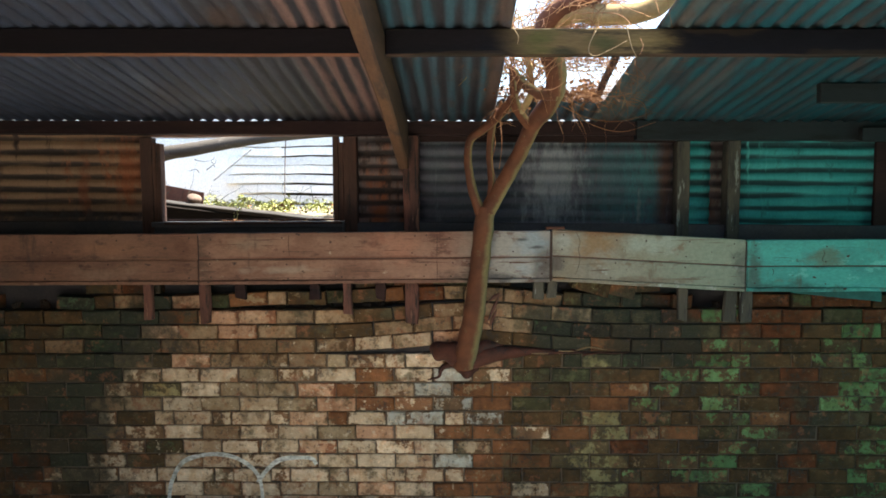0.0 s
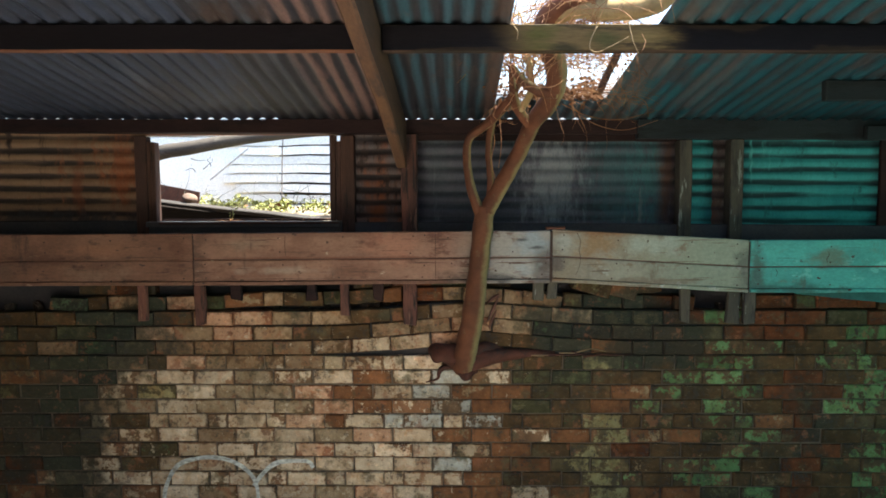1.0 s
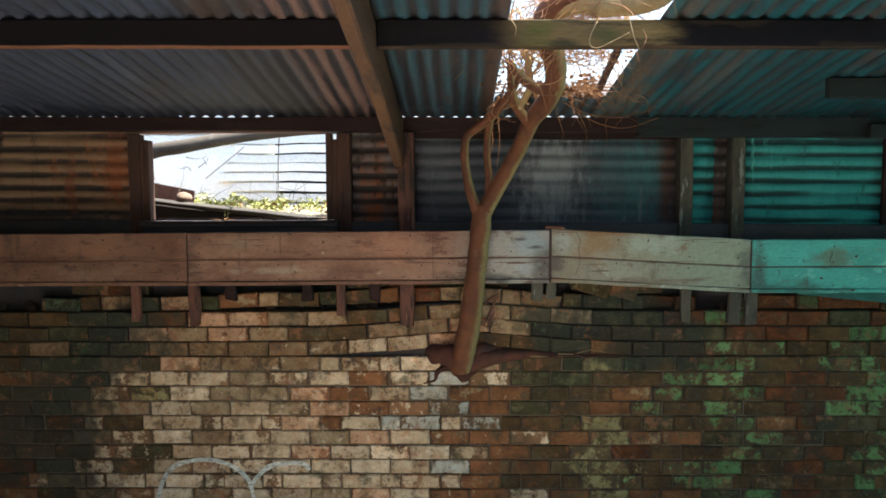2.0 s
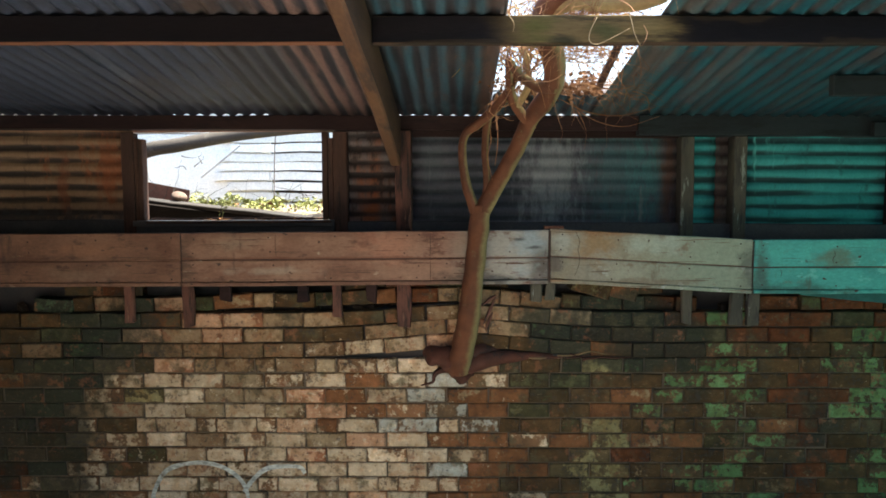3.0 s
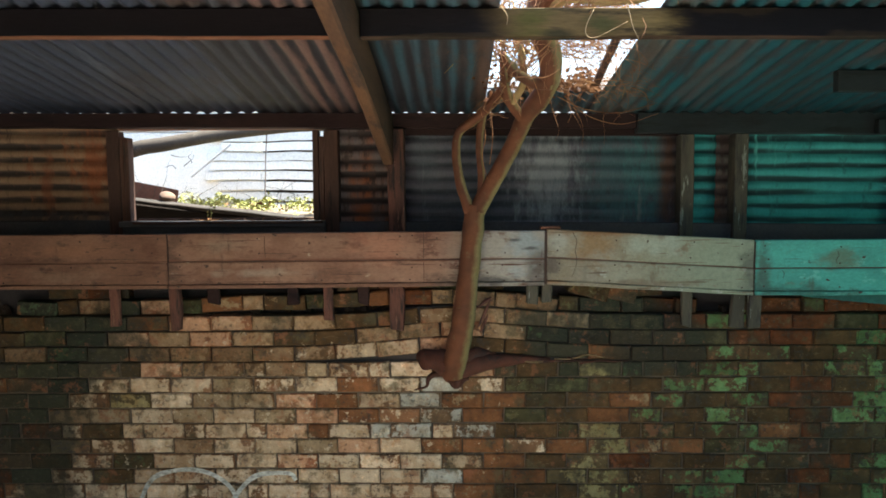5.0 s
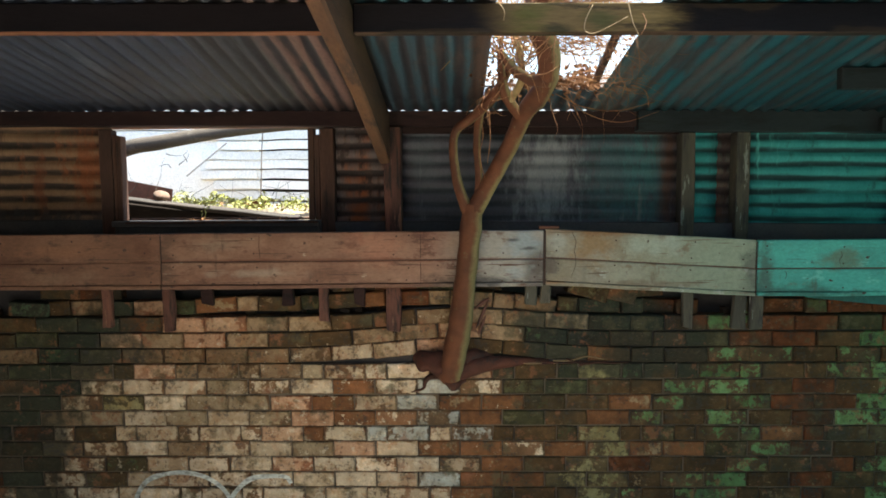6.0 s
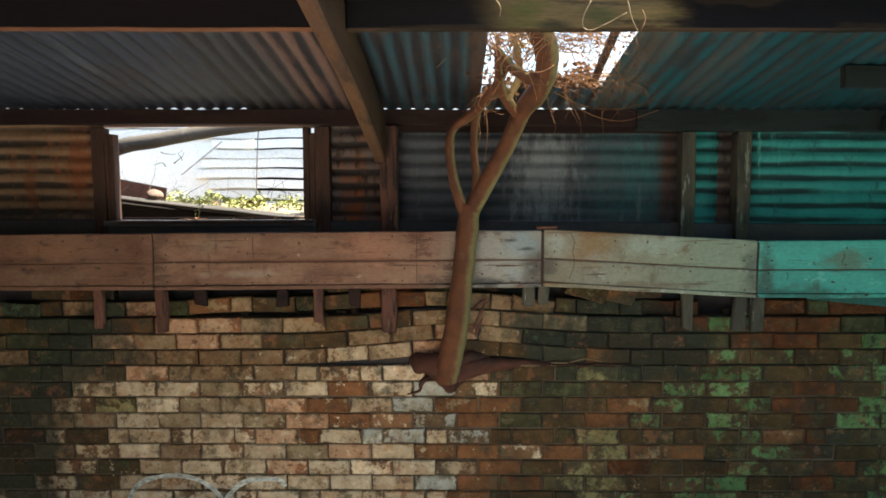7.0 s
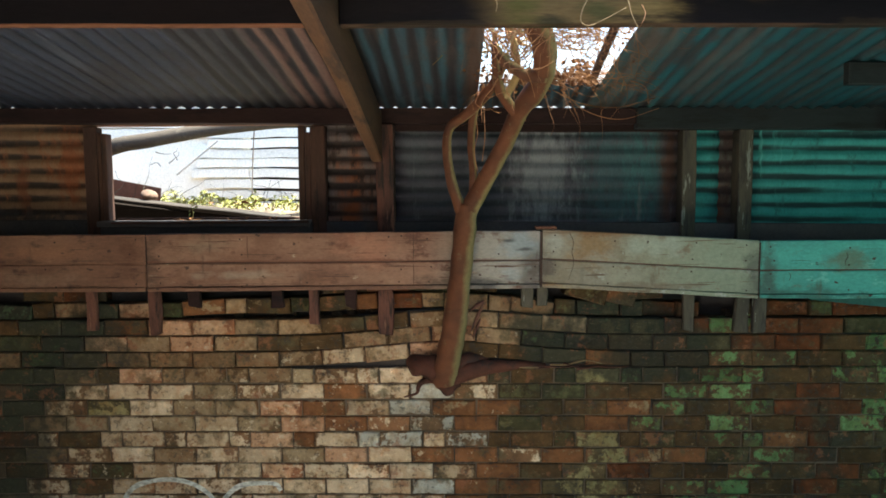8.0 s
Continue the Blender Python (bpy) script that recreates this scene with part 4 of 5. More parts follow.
for pts, radii, flat in (
    ([(0.29, 3.985, 1.07), (0.22, 3.98, 1.10), (0.15, 3.995, 1.12), (0.085, 4.03, 1.13)], [0.06, 0.066, 0.056, 0.03], 1.0),
    ([(0.28, 3.985, 1.045), (0.39, 3.995, 1.085), (0.54, 4.008, 1.11), (0.80, 4.03, 1.115)], [0.05, 0.046, 0.034, 0.008], 1.0),
    ([(0.34, 3.985, 1.12), (0.41, 4.005, 1.15), (0.5, 4.04, 1.155)], [0.045, 0.04, 0.02], 1.0),
    ([(0.24, 3.97, 1.05), (0.285, 3.965, 1.012), (0.345, 3.985, 1.035)], [0.034, 0.04, 0.028], 1.0),
    ([(0.26, 4.0, 1.045), (0.165, 4.01, 1.03), (0.135, 4.014, 1.0), (0.125, 4.016, 0.965), (0.06, 4.018, 0.945)], [0.02, 0.014, 0.011, 0.009, 0.004], 1.0),
):
    bm = bmesh.new()
    tube(bm, pts, radii, 14, 8, 0.6, int(pts[-1][0] * 70))
    part("root", bm, ROOT, tree, smooth=True)
rng = random.Random(29)
for k in range(9):
    x, z = 0.40 + 0.07 * k, 1.112 + rng.gauss(0, 0.006)
    pts = [(x + 0.09 * i, 4.012 - rng.uniform(0, 0.008), z + rng.gauss(0, 0.007)) for i in range(4)]
    bm = bmesh.new()
    tube(bm, pts, [0.005, 0.006, 0.002], 5, 4, 0.4, k)
    part("root_strand", bm, STRAW if k % 3 == 0 else ROOT, tree, smooth=True)


def wander(rng, start, aim, length, bends=6, spread=0.35):
    pts, d = [Vector(start)], Vector(aim).normalized()
    for _ in range(bends):
        d = (d + Vector((rng.gauss(0, spread), rng.gauss(0, spread), rng.gauss(0, spread)))).normalized()
        pts.append(pts[-1] + d * length / bends)
    return pts


def twigs(name, seed, count, where, aim, length, radius, material, label, spread=0.35):
    rng = random.Random(seed)
    bm = bmesh.new()
    for _ in range(count):
        start = [rng.uniform(a, b) for a, b in where]
        way = [a + rng.gauss(0, 0.6) for a in aim]
        size = length * rng.uniform(0.5, 1.3)
        pts = wander(rng, start, way, size, 6, spread)
        r = radius * rng.uniform(0.6, 1.4)
        tube(bm, pts, [r, r * 0.7, r * 0.3], 4, 2)
        if rng.random() < 0.7:
            pts2 = wander(rng, pts[3], way, size * 0.5, 4, spread * 1.3)
            tube(bm, pts2, [r * 0.6, r * 0.2], 4, 2)
    ob = part(name, bm, material, tree, label, smooth=True)
    ob["kind"] = "stuff"


twigs("twig_tangle", 4, 110, ((0.47, 0.64), (3.2, 3.72), (2.50, 2.75)), (0.0, -0.5, 0.9), 0.32, 0.0024, TWIG, "tangle of dry brown twigs")
twigs("twig_tangle", 5, 190, ((0.60, 0.92), (2.95, 3.7), (2.66, 2.95)), (0.7, -0.1, 0.35), 0.42, 0.0019, TWIG, "bare twigs against the sky")
twigs("twig_tangle", 10, 70, ((0.62, 0.95), (3.1, 3.8), (2.75, 3.05)), (0.7, 0.1, 0.2), 0.4, 0.0034, BARK_PALE, "pale sunlit twigs above the hole", 0.3)
twigs("twig_tangle", 11, 40, ((0.46, 0.62), (3.3, 3.7), (2.56, 2.8)), (0.1, 0.0, 0.6), 0.3, 0.0045, BARK_PALE, "pale sunlit twigs above the fork", 0.35)
twigs("twig_tangle", 15, 75, ((0.66, 0.80), (3.0, 3.7), (2.62, 2.86)), (1.0, 0.0, 0.12), 0.36, 0.0016, TWIG, "thin bare twigs reaching across the hole", 0.22)
twigs("twig_tangle", 16, 16, ((0.74, 0.95), (3.55, 3.72), (2.53, 2.58)), (1.3, 0.0, 0.05), 0.42, 0.0017, TWIG, "dry orange vines running along under the sheets", 0.16)
twigs("twig_tangle", 17, 42, ((0.92, 1.02), (2.95, 3.7), (2.60, 2.76)), (0.2, 0.1, 0.35), 0.24, 0.0017, TWIG, "dry twigs along the torn edge of the sheet", 0.4)
twigs("twig_tangle", 21, 95, ((0.72, 1.0), (3.0, 3.65), (2.62, 2.9)), (0.3, 0.1, 0.3), 0.42, 0.0013, TWIG, "fine dry twigs over the hole", 0.35)
twigs("twig_tangle", 6, 26, ((0.66, 0.95), (3.55, 3.85), (2.50, 2.57)), (0.9, 0.0, 0.0), 0.42, 0.0014, TWIG, "dry vines trailing from the hole", 0.28)
twigs("twig_tangle", 8, 14, ((0.42, 0.56), (3.65, 3.8), (2.40, 2.54)), (-0.1, -0.1, -0.2), 0.22, 0.0014, TWIG, "thin dry strands hanging in the fork", 0.45)
twigs("twig_tangle", 9, 36, ((0.5, 1.0), (2.0, 2.65), (2.86, 3.05)), (0.4, 0.3, 0.3), 0.5, 0.003, TWIG, "bare twigs above the roof")
for pts in ([(0.77, 2.772, 2.65), (0.745, 2.765, 2.60), (0.742, 2.762, 2.565), (0.77, 2.765, 2.553), (0.823, 2.765, 2.575), (0.887, 2.768, 2.609)],
            [(0.885, 2.772, 2.668), (0.892, 2.762, 2.63), (0.902, 2.755, 2.585), (0.924, 2.755, 2.541)],
            [(0.45, 2.772, 2.665), (0.47, 2.762, 2.63), (0.468, 2.765, 2.60)],
            [(0.42, 3.8, 2.44), (0.44, 3.78, 2.30), (0.425, 3.79, 2.2), (0.45, 3.8, 2.08)],
            [(0.47, 3.8, 2.42), (0.475, 3.79, 2.28), (0.462, 3.8, 2.16)],
            [(0.84, 3.85, 2.50), (0.98, 3.95, 2.41), (1.16, 3.98, 2.37), (1.34, 3.95, 2.42)],
            [(0.80, 3.85, 2.50), (0.95, 3.9, 2.44), (1.12, 3.9, 2.42), (1.3, 3.88, 2.46)],
            [(1.0, 3.7, 2.55), (1.1, 3.72, 2.53), (1.2, 3.7, 2.49), (1.22, 3.7, 2.41)]):
    bm = bmesh.new()
    tube(bm, pts, [0.0022, 0.002, 0.0014], 5, 6)
    part("vine", bm, STRAW if pts[0][1] < 3 else TWIG, tree, "thin dry curling vine", smooth=True)


def leaf(bm, at, size, rng, flat=0.5):
    """A small folded leaf of four triangles."""
    m = Matrix.Translation(at) @ Euler((rng.uniform(-1, 1) * flat * 3, rng.uniform(-1, 1) * flat * 3, rng.uniform(0, 6.3))).to_matrix().to_4x4()
    w, h = size * rng.uniform(0.6, 1.1), size * rng.uniform(0.8, 1.3)
    a, b, c, d, e = [bm.verts.new(m @ Vector(p)) for p in ((0, -h / 2, 0), (w / 2, 0, h * 0.18), (0, h / 2, 0.0), (-w / 2, 0, h * 0.18), (0, 0, 0))]
    for f in ((a, b, e), (b, c, e), (c, d, e), (d, a, e)):
        bm.faces.new(f)


rng = random.Random(12)
bm = bmesh.new()
for _ in range(75):
    leaf(bm, (rng.gauss(0.50, 0.05), rng.uniform(3.35, 3.75), rng.gauss(2.53, 0.035)), 0.022, rng, 0.9)
for _ in range(50):
    leaf(bm, (rng.uniform(0.70, 1.04), rng.uniform(3.2, 3.85), rng.gauss(2.65, 0.06)), 0.014, rng, 0.9)
for _ in range(46):
    y = rng.uniform(2.95, 3.75)
    leaf(bm, (rng.gauss(1.02, 0.018), y, roof_z(1.0, y) + 0.03 + abs(rng.gauss(0, 0.02))), 0.017, rng, 0.9)
for _ in range(55):
    leaf(bm, (rng.gauss(0.92, 0.022), rng.gauss(3.72, 0.025), rng.gauss(2.588, 0.02)), 0.026, rng, 0.9)
ob = part("dry_leaves", bm, LITTER, tree, "curled dry brown leaves caught in the twigs")
ob["kind"] = "stuff"
bm = bmesh.new()
for _ in range(420):
    x, y = rng.uniform(0.62, 1.0), rng.uniform(3.72, 4.0)
    leaf(bm, (x, y, roof_z(x, y) + 0.022 + abs(rng.gauss(0, 0.022))), 0.035, rng, 0.5)
tagged(part("leaf_litter", bm, LITTER), "heap of dry leaves lying on the roof edge at the hole", "leaves", kind="stuff")

# splinters of timber wedged beside the trunk
bm = bmesh.new()
for a, b in (((0.41, 3.985, 1.30), (0.475, 3.98, 1.45)), ((0.42, 3.98, 1.27), (0.46, 3.975, 1.37)), ((0.40, 3.99, 1.40), (0.48, 3.985, 1.46))):
    tube(bm, [a, [(a[k] + b[k]) / 2 + 0.004 for k in range(3)], b], [0.004, 0.012, 0.003], 5, 2, 0.4)
tagged(part("wood_splinters", bm, CLEAT_WOOD), "split dry wood splinters wedged in the wall beside the trunk", "splinters")

# ---- outside the window ----
shed = thing("neighbouring_shed", "sunlit white weatherboard shed with warped boards", "shed", at=(0, 0, 0))
rng = random.Random(3)
for i in range(16):
    z = 1.668 + i * 0.074
    left = -1.56 + 0.03 * abs(i - 7) + rng.uniform(-0.06, 0.10) if i < 10 else -3.4
    joint = rng.uniform(-1.15, -0.55)
    for x0, x1 in ((left, joint), (joint + 0.004, 1.6)):
        bm = bmesh.new()
        lift = rng.gauss(0, 0.0012)
        block(bm, (x0, 5.40, z), (x1, 5.414, z + 0.061), 0.001, 0.003,
              lambda x, y, zz, z=z, lift=lift: (x, y - 0.1 * (z + 0.07 - zz), zz + lift + 0.016 * noise.noise((x * 1.3, z * 3, 0)) + 0.009 * noise.noise((x * 6, z * 4, 5))), i + 60)
        part("weatherboard", bm, WHITE_BOARD, shed)
for x0, x1, za, zb in ((-3.5, -1.12, 1.7, 2.9),):
    bm = bmesh.new()
    block(bm, (x0, 5.418, za), (x1, 5.43, zb), 0.001, 0.004, None, 44)
    part("patch_board", bm, WHITE_BOARD, shed, "pale board patching the wall")
bm = bmesh.new()
block(bm, (-3.6, 5.44, 1.6), (1.7, 5.5, 2.84), 0.0, 0.0, None, 2)
part("wall_backing", bm, WIRE_BROWN, shed)
bm = bmesh.new()
tube(bm, [(-1.62, 5.33, 2.14), (-1.33, 5.35, 2.376)], [0.006, 0.006], 6, 2)
part("brace", bm, PALE_GREY, shed, "thin diagonal timber brace")
bm = bmesh.new()
tube(bm, [(-1.02, 5.25, 2.6), (-1.035, 5.2, 2.35), (-0.985, 4.95, 1.93)], [0.0045, 0.0045, 0.0045], 6, 4)
tagged(part("wire", bm, WIRE_BROWN), "thin rusty wire standing in the soil outside the window", "wire")

bm = bmesh.new()
tube(bm, [(-2.2, 4.85, 2.14), (-1.77, 4.72, 2.296), (-1.54, 4.7, 2.336), (-1.25, 4.75, 2.392), (-0.95, 4.8, 2.43), (-0.55, 4.85, 2.46), (0.1, 4.9, 2.5)], [0.05, 0.048, 0.046, 0.042, 0.036, 0.03, 0.025], 14, 6, 0.05)
branch = tagged(part("leaning_branch", bm, BRANCH_GREY, smooth=True), "grey weathered branch leaning across outside the window", "branch")
bm = bmesh.new()
tube(bm, [(-2.15, 4.85, 1.7), (-2.17, 4.85, 2.0), (-2.2, 4.85, 2.19)], [0.05, 0.045, 0.04], 8, 3)
part("fork", bm, WEATHER_GREY, branch)

rng = random.Random(77)
bm = bmesh.new()
for _ in range(26):
    p = (rng.uniform(-1.75, -0.5), rng.uniform(4.6, 5.2), rng.uniform(1.93, 2.02))
    tube(bm, wander(rng, p, (rng.gauss(0, 0.5), rng.gauss(0, 0.3), rng.uniform(0.1, 0.8)), rng.uniform(0.08, 0.28), 4, 0.3), [0.0022, 0.0008], 4, 2)
for p in ((-1.66, 5.3, 2.22), (-1.72, 5.3, 2.2), (-1.75, 5.3, 2.3), (-1.6, 5.3, 2.24)):
    tube(bm, wander(rng, p, (rng.gauss(0, 1), 0, rng.gauss(0, 0.6)), 0.12, 4, 0.5), [0.004, 0.001], 4, 2)
tagged(part("dry_stalks", bm, BRANCH_GREY), "thin dry grass stalks outside the window", "grass", kind="stuff")

bm = bmesh.new()
block(bm, (-2.0, 4.62, 1.80), (-1.47, 4.635, 2.10), 0.003, 0.01, lambda x, y, z: (x, y + 0.3 * (z - 1.8), z - 0.2 * (x + 1.75) * (z - 1.8) / 0.3), 31)
tagged(part("rusted_sheet", bm, RUSTY), "bent rusted iron sheet lying on the soil outside the window", "iron sheet")
bm = bmesh.new()
block(bm, (-0.56, -0.030, -0.013), (0.56, 0.030, 0.013), 0.004, 0.006, None, 33)
ob = part("plank", bm, DARK_PLANK)
ob.matrix_world = pose(-1.18, 4.52, 1.927, 14, 6.2, -5)
tagged(ob, "silver-grey plank leaning outside the window sill", "plank")
bm = bmesh.new()
bmesh.ops.create_icosphere(bm, subdivisions=3, radius=0.05)
for v in bm.verts:
    v.co *= 1 + 0.25 * noise.noise(v.co * 18)
    v.co.z *= 0.7
ob = part("stone", bm, STONE, smooth=True)
ob.matrix_world = pose(-1.50, 4.60, 2.005)
tagged(ob, "pale rounded stone on the soil by the rusted sheet", "stone")
bm = bmesh.new()
block(bm, (-2.0, 4.503, 1.70), (-0.75, 4.535, 1.80), 0.006, 0.006, lambda x, y, z: (x, y, z + (0.199 - 0.112 * (x + 2.0) if z > 1.76 else 0)), 35)
tagged(part("rotten_log", bm, ROTTEN), "dark rotten timber lying below the plank", "timber")
for cx, cy, n, s in ((-1.32, 4.75, 130, 1), (-1.12, 4.78, 150, 2), (-0.92, 4.74, 150, 3), (-0.72, 4.70, 110, 4), (-1.5, 4.85, 80, 5), (-0.45, 4.7, 110, 6)):
    rng = random.Random(s)
    bm = bmesh.new()
    tufts = [(rng.gauss(cx, 0.08), rng.gauss(cy, 0.08), rng.uniform(0.01, 0.07), rng.uniform(0.018, 0.045)) for _ in range(9)]
    for _ in range(4 * n):
        tx, ty, tz, wide = tufts[rng.randrange(9)]
        x, y = rng.gauss(tx, wide), rng.gauss(ty, wide)
        z = 1.862 + 0.12 * max(0.0, min(1.0, (y - 4.4) / 0.6)) + tz * max(0.0, 1 - math.hypot(x - tx, y - ty) / (2.2 * wide)) + abs(rng.gauss(0, 0.008))
        leaf(bm, (x, y, z), rng.uniform(0.008, 0.024), rng, 0.35)
    tagged(part("ground_ivy", bm, IVY), "bright yellow-green ivy creeping over the soil", "ivy", "plants outside the window", "stuff")
bm = bmesh.new()
rng = random.Random(21)
for _ in range(10):
    leaf(bm, (rng.uniform(-1.0, -0.8), rng.uniform(4.5, 4.75), 1.88 + rng.uniform(0, 0.08)), 0.045, rng, 0.4)
for _ in range(40):
    leaf(bm, (rng.uniform(-1.6, -0.45), rng.uniform(4.55, 4.95), 1.90 + rng.uniform(0, 0.06)), 0.028, rng, 0.4)
tagged(part("fallen_leaves", bm, LITTER), "brown fallen leaves on the soil outside the window", "leaves", kind="stuff")
bm = bmesh.new()
tube(bm, [(-1.13, 4.26, 1.86), (-1.10, 4.235, 1.90), (-1.105, 4.23, 1.95)], [0.003, 0.0025, 0.002], 5, 3)
for k in range(7):
    leaf(bm, (-1.10 + rng.gauss(0, 0.012), 4.23, 1.90 + 0.01 * k), 0.022, rng, 0.5)
tagged(part("ivy_sprig", bm, IVY), "small green ivy sprig growing over the window sill", "ivy")

rng = random.Random(52)
bm = bmesh.new()
for _ in range(9):
    leaf(bm, (rng.uniform(-1.2, -0.62), rng.uniform(4.18, 4.25), 1.872 + rng.uniform(0, 0.006)), 0.03, rng, 0.3)
for _ in range(7):
    p = (rng.uniform(-1.3, -0.7), rng.uniform(4.19, 4.25), 1.873)
    tube(bm, wander(rng, p, (1, rng.gauss(0, 0.3), 0), rng.uniform(0.06, 0.18), 3, 0.15), [0.002, 0.001], 4, 2)
tagged(part("sill_litter", bm, LITTER), "dry leaves and bits of stick lying on the window sill", "litter", kind="stuff")

# ---- brick wall, its courses heaved up by the root ----
wall = thing("wall_north", "old brick wall with flaking limewash, soot and green paint, cracked by a root", "wall", "structure")
COURSE, STRETCH = 0.086, 0.229


def heave(x, z):
    """Lift of the courses above the crack."""
    if z < 1.1:
        return 0.0
    if z > 1.36:
        loose = max(0.0, min(1.0, (x + 1.25) / 0.45)) * max(0.0, min(1.0, (0.35 - x) / 0.4)) * 0.024
        return loose + heave(x, 1.35)
    return 0.062 * math.exp(-((x - 0.3) / 0.48) ** 2) * max(0.55, 1 - (z - 1.1) / 1.1)


bm = bmesh.new()
block(bm, (-4.6, 4.030, 0), (5.1, 4.255, 1.098), 0.0)
part("mortar_core", bm, MORTAR, wall)
bm = bmesh.new()
n = 60
for i in range(n):
    xa, xb = -4.6 + 9.7 * i / n, -4.6 + 9.7 * (i + 1) / n
    ring = []
    for x in (xa, xb):
        ring.append([bm.verts.new((x, y, z + (heave(x, 1.1) if z > 1.2 else 0))) for y, z in ((4.05, 1.0985), (4.04, 1.35), (4.13, 1.35), (4.13, 1.55), (4.19, 1.55), (4.19, 1.0985))])
    for k in range(6):
        bm.faces.new((ring[0][k], ring[0][(k + 1) % 6], ring[1][(k + 1) % 6], ring[1][k]))
bmesh.ops.remove_doubles(bm, verts=bm.verts[:], dist=1e-5)
part("upper_core", bm, DARK_FILL, wall)


def brick_mesh(name, width, seed):
    """A worn brick: chamfered face, uneven corners, origin at its lower front left corner."""
    rng = random.Random(seed)
    w, h, d = width - 0.0062, 0.0793, 0.10
    me = bpy.data.meshes.new(name)
    r = lambda s: rng.uniform(-s, s)
    back = [(0, d, 0), (w, d, 0), (w, d, h), (0, d, h)]
    rim = [(r(0.003), 0.006, r(0.003)), (w + r(0.003), 0.006, r(0.003)), (w + r(0.003), 0.006, h + r(0.003)), (r(0.003), 0.006, h + r(0.003))]
    c = 0.0042
    face, across = [], (3 if width < 0.15 else 5)
    walkway = [(c + (w - 2 * c) * i / across, c) for i in range(across)] + [(w - c, c), (w - c, h / 2), (w - c, h - c)]
    walkway += [(w - c - (w - 2 * c) * i / across, h - c) for i in range(1, across)] + [(c, h - c), (c, h / 2)]
    for i, (x, z) in enumerate(walkway):
        pull = 1.6 if (x in (c, w - c) and z in (c, h - c)) else 1.0
        face.append((x + r(0.0025) * pull + (0.003 if x == c else -0.003 if x == w - c else 0) * pull, r(0.0016), z + r(0.0035) + (0.0015 if z == c else -0.0015 if z == h - c else 0) * pull))
    count = len(face)
    verts = back + rim + face + [(w / 2, r(0.0015), h / 2)]
    faces = [(0, 1, 5, 4), (1, 2, 6, 5), (2, 3, 7, 6), (3, 0, 4, 7)]
    f = 8
    low, right, top, left = f, f + across, f + across + 2, f + 2 * across + 2
    faces += [(4, 5, *range(right, low - 1, -1)), (5, 6, top, top - 1, right), (6, 7, *range(left, top - 1, -1)), (7, 4, low, left + 1, left)]
    for k in range(count):
        faces.append((f + k, f + (k + 1) % count, f + count))
    me.from_pydata(verts, [], faces)
    me.validate()
    return me


SHAPES = {}


def brick_shape(header, variant, tone, cut=0.0):
    """One of the shared brick meshes, made when it is first asked for."""
    key = (header, variant, tone, cut)
    if key not in SHAPES:
        SHAPES[key] = brick_mesh("brick", (STRETCH / 2 if header else STRETCH) - cut, variant * 7 + header)
        SHAPES[key].materials.append(BRICK[tone])
    return SHAPES[key]


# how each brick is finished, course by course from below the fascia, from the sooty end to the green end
# top courses darker, low ones paler: shade and light put into the finishes
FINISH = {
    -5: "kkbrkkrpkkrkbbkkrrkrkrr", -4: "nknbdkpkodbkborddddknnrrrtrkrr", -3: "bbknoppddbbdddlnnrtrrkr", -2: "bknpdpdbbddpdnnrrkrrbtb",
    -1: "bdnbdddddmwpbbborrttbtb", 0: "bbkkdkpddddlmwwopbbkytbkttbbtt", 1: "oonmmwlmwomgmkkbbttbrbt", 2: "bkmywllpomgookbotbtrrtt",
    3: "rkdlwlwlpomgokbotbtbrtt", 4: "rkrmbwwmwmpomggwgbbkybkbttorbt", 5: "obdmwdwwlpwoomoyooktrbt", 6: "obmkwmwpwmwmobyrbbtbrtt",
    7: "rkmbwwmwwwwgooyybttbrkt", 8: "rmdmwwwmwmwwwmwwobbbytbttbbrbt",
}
CUT = 0.052                                 # one shortened stretcher in every course
rng = random.Random(8)
near, rest = [], []
GAPS = ((-5, -2.6, -1.93), (-4, -2.42, -2.02), (-5, -1.62, -0.42), (-5, 0.62, 1.0), (-5, 1.42, 1.9), (-4, 1.62, 1.72), (-5, 2.05, 2.2))
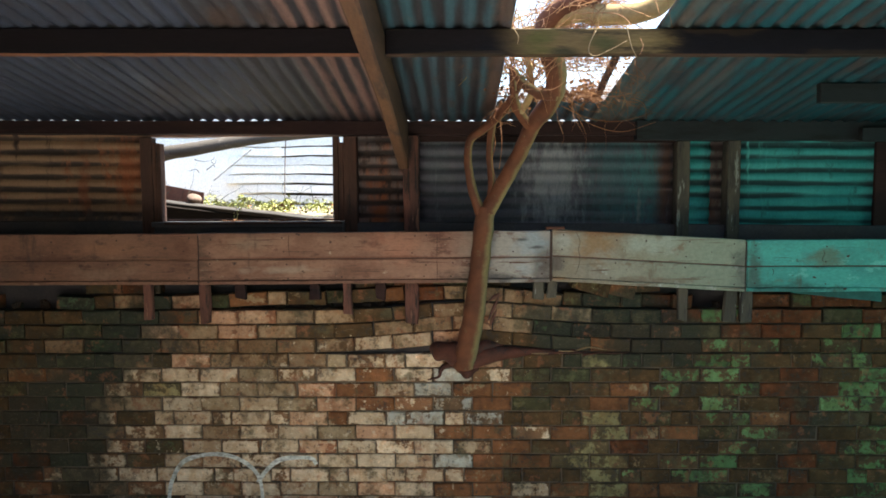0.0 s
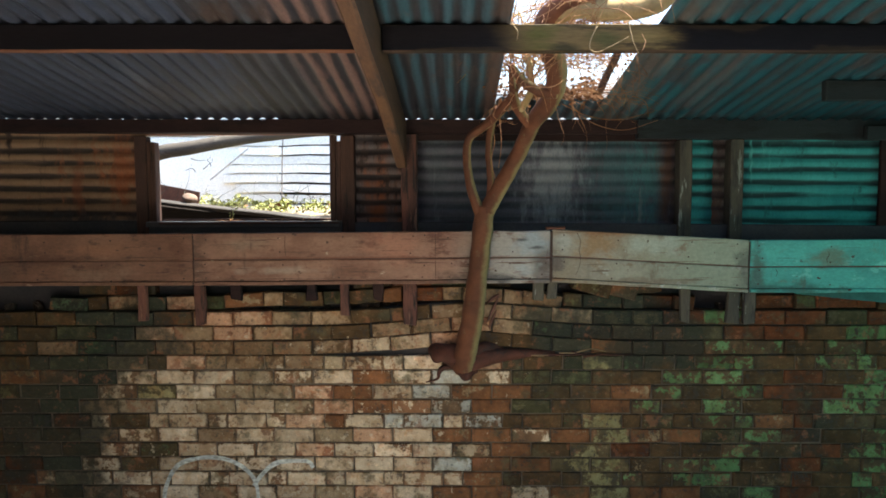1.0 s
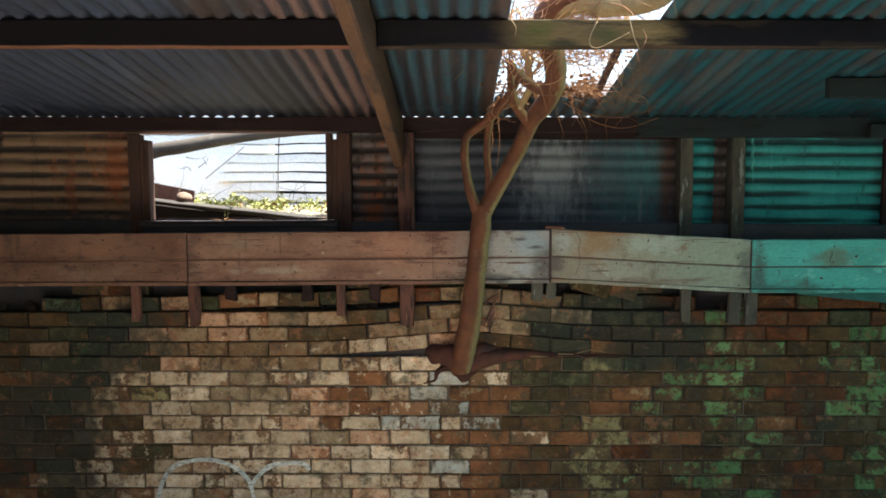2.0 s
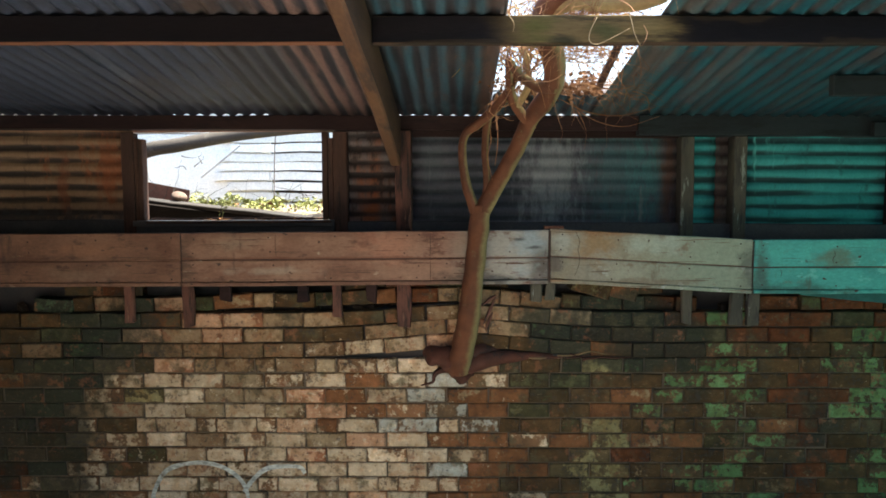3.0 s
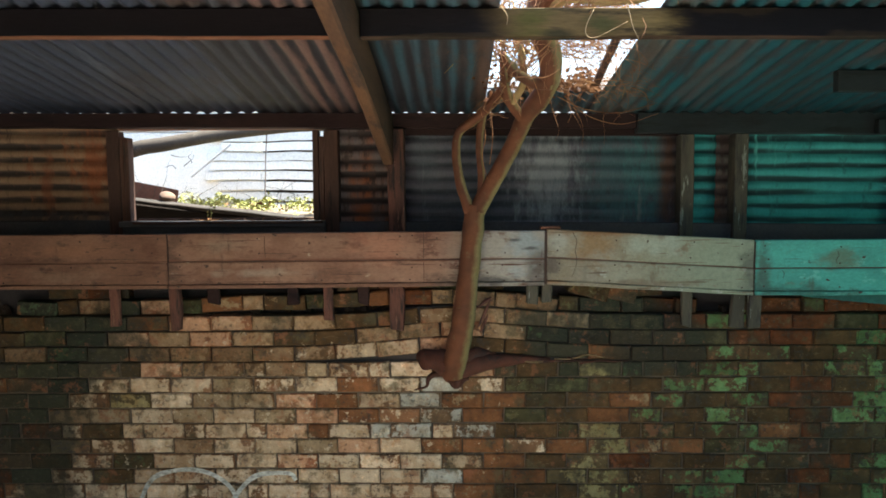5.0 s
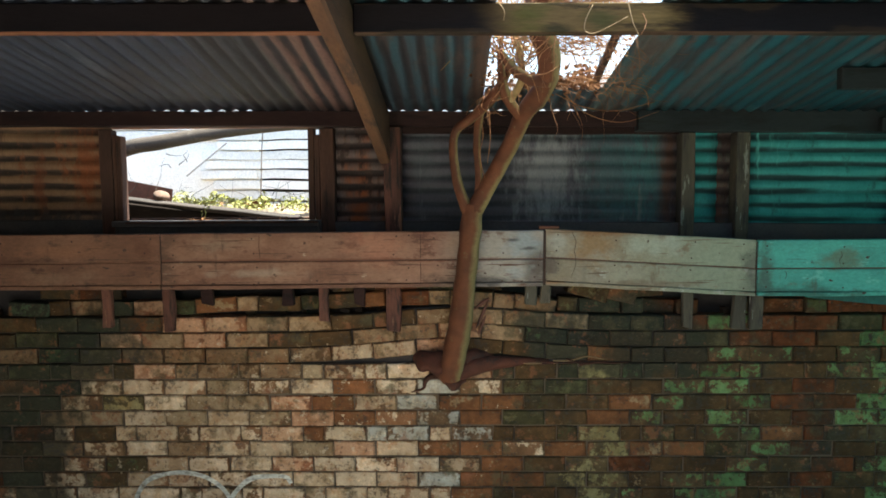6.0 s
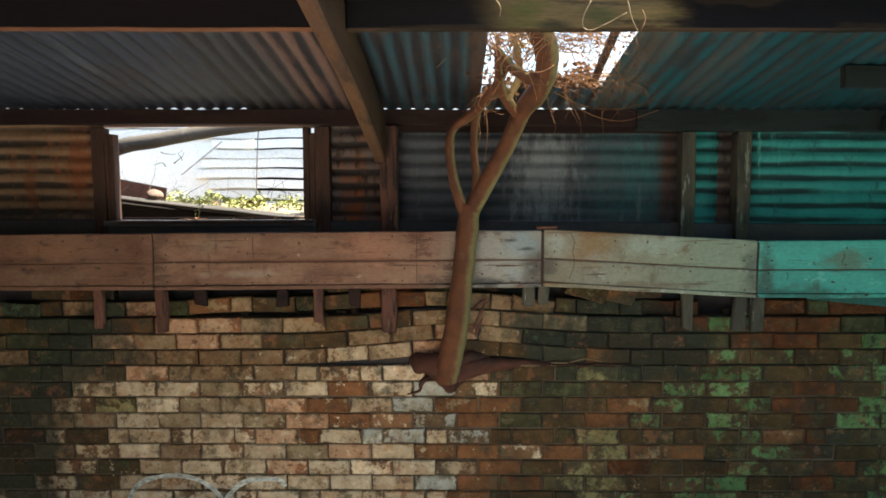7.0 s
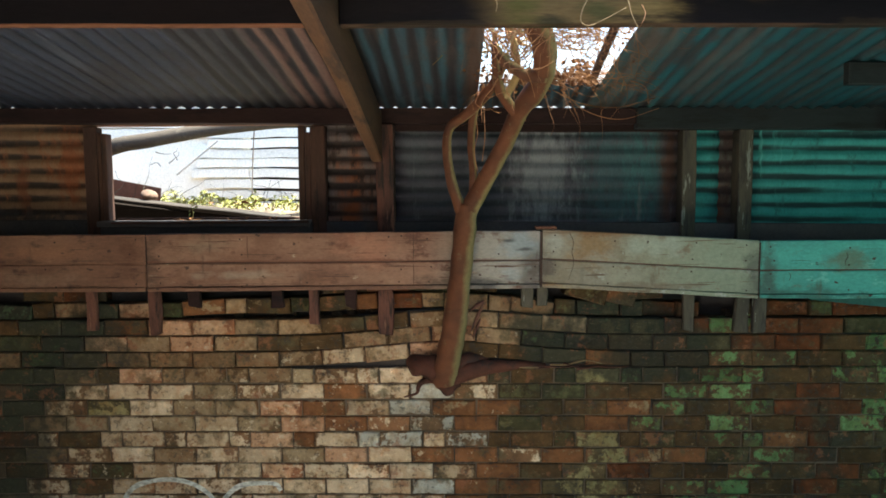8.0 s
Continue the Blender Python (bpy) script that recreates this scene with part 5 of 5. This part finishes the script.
for k in range(-5, 13):
    z = 1.1 - COURSE * (k + 1) + 0.005
    bonded = k % 4 == 0
    x = -1.443 - 0.3435 * 9 if bonded else -1.737 - STRETCH * 12 + (STRETCH / 2 if k % 4 == 2 else 0)
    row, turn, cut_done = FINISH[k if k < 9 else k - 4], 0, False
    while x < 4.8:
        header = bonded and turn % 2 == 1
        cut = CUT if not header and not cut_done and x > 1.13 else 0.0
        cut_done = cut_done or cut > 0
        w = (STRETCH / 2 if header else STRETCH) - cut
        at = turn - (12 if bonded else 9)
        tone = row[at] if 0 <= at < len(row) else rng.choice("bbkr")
        turn += 1
        mid = x + w / 2
        skip = any(k == g and a < mid < b for g, a, b in GAPS)
        if mid > -4.5 and not skip:
            tilt = math.atan((heave(x + w, z + 0.05) - heave(x, z + 0.05)) / w)
            y = 4.02 + rng.gauss(0, 0.002) - (0.014 * math.exp(-((mid - 0.3) / 0.4) ** 2) if z > 1.09 else 0)
            roll = rng.gauss(0, 0.05 if 0.5 < mid < 1.5 else 0.025) if k <= -4 else rng.gauss(0, 0.003)
            m = Matrix.Translation((x + rng.gauss(0, 0.0015), y, z + heave(x, z + 0.05) + rng.gauss(0, 0.001))) @ Euler((rng.gauss(0, 0.006), -tilt + roll, rng.gauss(0, 0.006))).to_matrix().to_4x4()
            if k <= -4:
                m.translation.y = y + abs(rng.gauss(0.022 if k == -4 else 0.045, 0.012))
            item = (brick_shape(header, rng.randrange(10), tone, cut), m, tone)
            (near if -2.25 < mid < 2.55 and k <= 9 else rest).append(item)
        x += w
near.sort(key=lambda b: abs(b[1].translation.x - 0.15))
rest += near[297:]
near = near[:297]
# three bricks that have slipped and lie aslant under the fascia
for k, (x, y, z, lean, tone) in enumerate(((0.885, 3.995, 1.488, 16, "k"), (1.03, 4.008, 1.468, 13, "o"), (0.955, 4.03, 1.50, 9, "k"))):
    near.append((brick_shape(False, k, tone), pose(x, y, z, 4, lean, 3 - 4 * k), tone))
for me, m, tone in near:
    ob = new("brick", me)
    ob.parent = wall
    ob.matrix_world = m
verts, faces, slots = [], [], []
tones = sorted(BRICK_JOINED)
for me, m, tone in rest:
    base = len(verts)
    verts += [m @ v.co for v in me.vertices]
    faces += [[base + i for i in p.vertices] for p in me.polygons]
    slots += [tones.index(tone)] * len(me.polygons)
joined = bpy.data.meshes.new("outlying_bricks")
joined.from_pydata(verts, [], faces)
for tone in tones:
    joined.materials.append(BRICK_JOINED[tone])
joined.polygons.foreach_set("material_index", slots)
ob = new("outlying_bricks", joined)
ob.parent = wall
ob["kind"] = "stuff"

rng = random.Random(41)
bm = bmesh.new()
for _ in range(70):
    x = rng.uniform(-2.5, 2.7)
    a = [rng.uniform(0.02, 0.06) for _ in range(3)]
    z = 1.352 + heave(x, 1.36) * 0.9
    tilt = Matrix.Translation((x, rng.uniform(4.10, 4.125), z + a[2] * 0.5)) @ Euler((rng.gauss(0, 0.3), rng.gauss(0, 0.3), rng.uniform(0, 3))).to_matrix().to_4x4()
    block(bm, [-v * 0.5 for v in a], [v * 0.5 for v in a], 0.004, 0.006, lambda p, q, r, tilt=tilt: tilt @ Vector((p, q, r)), rng.randrange(999))
ob = part("broken_bricks", bm, RUBBLE, wall, "loose broken brick ends in the gaps under the fascia")
ob["kind"] = "stuff"

# ---- sprayed arcs on the bricks ----
tree_nodes = SPRAY.node_tree
thin = tree_nodes.nodes.new("ShaderNodeTexNoise")
thin.inputs["Scale"].default_value, thin.inputs["Detail"].default_value = 26.0, 6.0
cover = tree_nodes.nodes.new("ShaderNodeMapRange")
cover.inputs["From Min"].default_value, cover.inputs["From Max"].default_value = 0.35, 0.62
cover.inputs["To Min"].default_value, cover.inputs["To Max"].default_value = 0.42, 0.90
tree_nodes.links.new(thin.outputs[0], cover.inputs["Value"])
tree_nodes.links.new(cover.outputs[0], tree_nodes.nodes["Principled BSDF"].inputs["Alpha"])
bm = bmesh.new()
for y, pts in ((4.0105, [(-1.49, 0.12), (-1.484, 0.239), (-1.459, 0.35), (-1.391, 0.454), (-1.272, 0.495), (-1.137, 0.495), (-1.021, 0.448), (-0.945, 0.362), (-0.926, 0.24), (-0.93, 0.12)]),
               (4.0085, [(-0.952, 0.33), (-0.90, 0.40), (-0.84, 0.455), (-0.769, 0.478), (-0.635, 0.478), (-0.60, 0.44)])):
    line = smooth_line([(x, y, z) for x, z in pts], 8)
    old = None
    for i, p in enumerate(line):
        d = (line[min(i + 1, len(line) - 1)] - line[max(i - 1, 0)]).normalized()
        side = Vector((-d.z, 0, d.x)) * (0.0125 + 0.005 * noise.noise(p * 9))
        pair = [bm.verts.new(p + side), bm.verts.new(p - side)]
        if old:
            bm.faces.new((old[0], old[1], pair[1], pair[0]))
        old = pair
tagged(part("graffiti", bm, SPRAY), "faded white spray-painted arcs on the bricks", "graffiti")
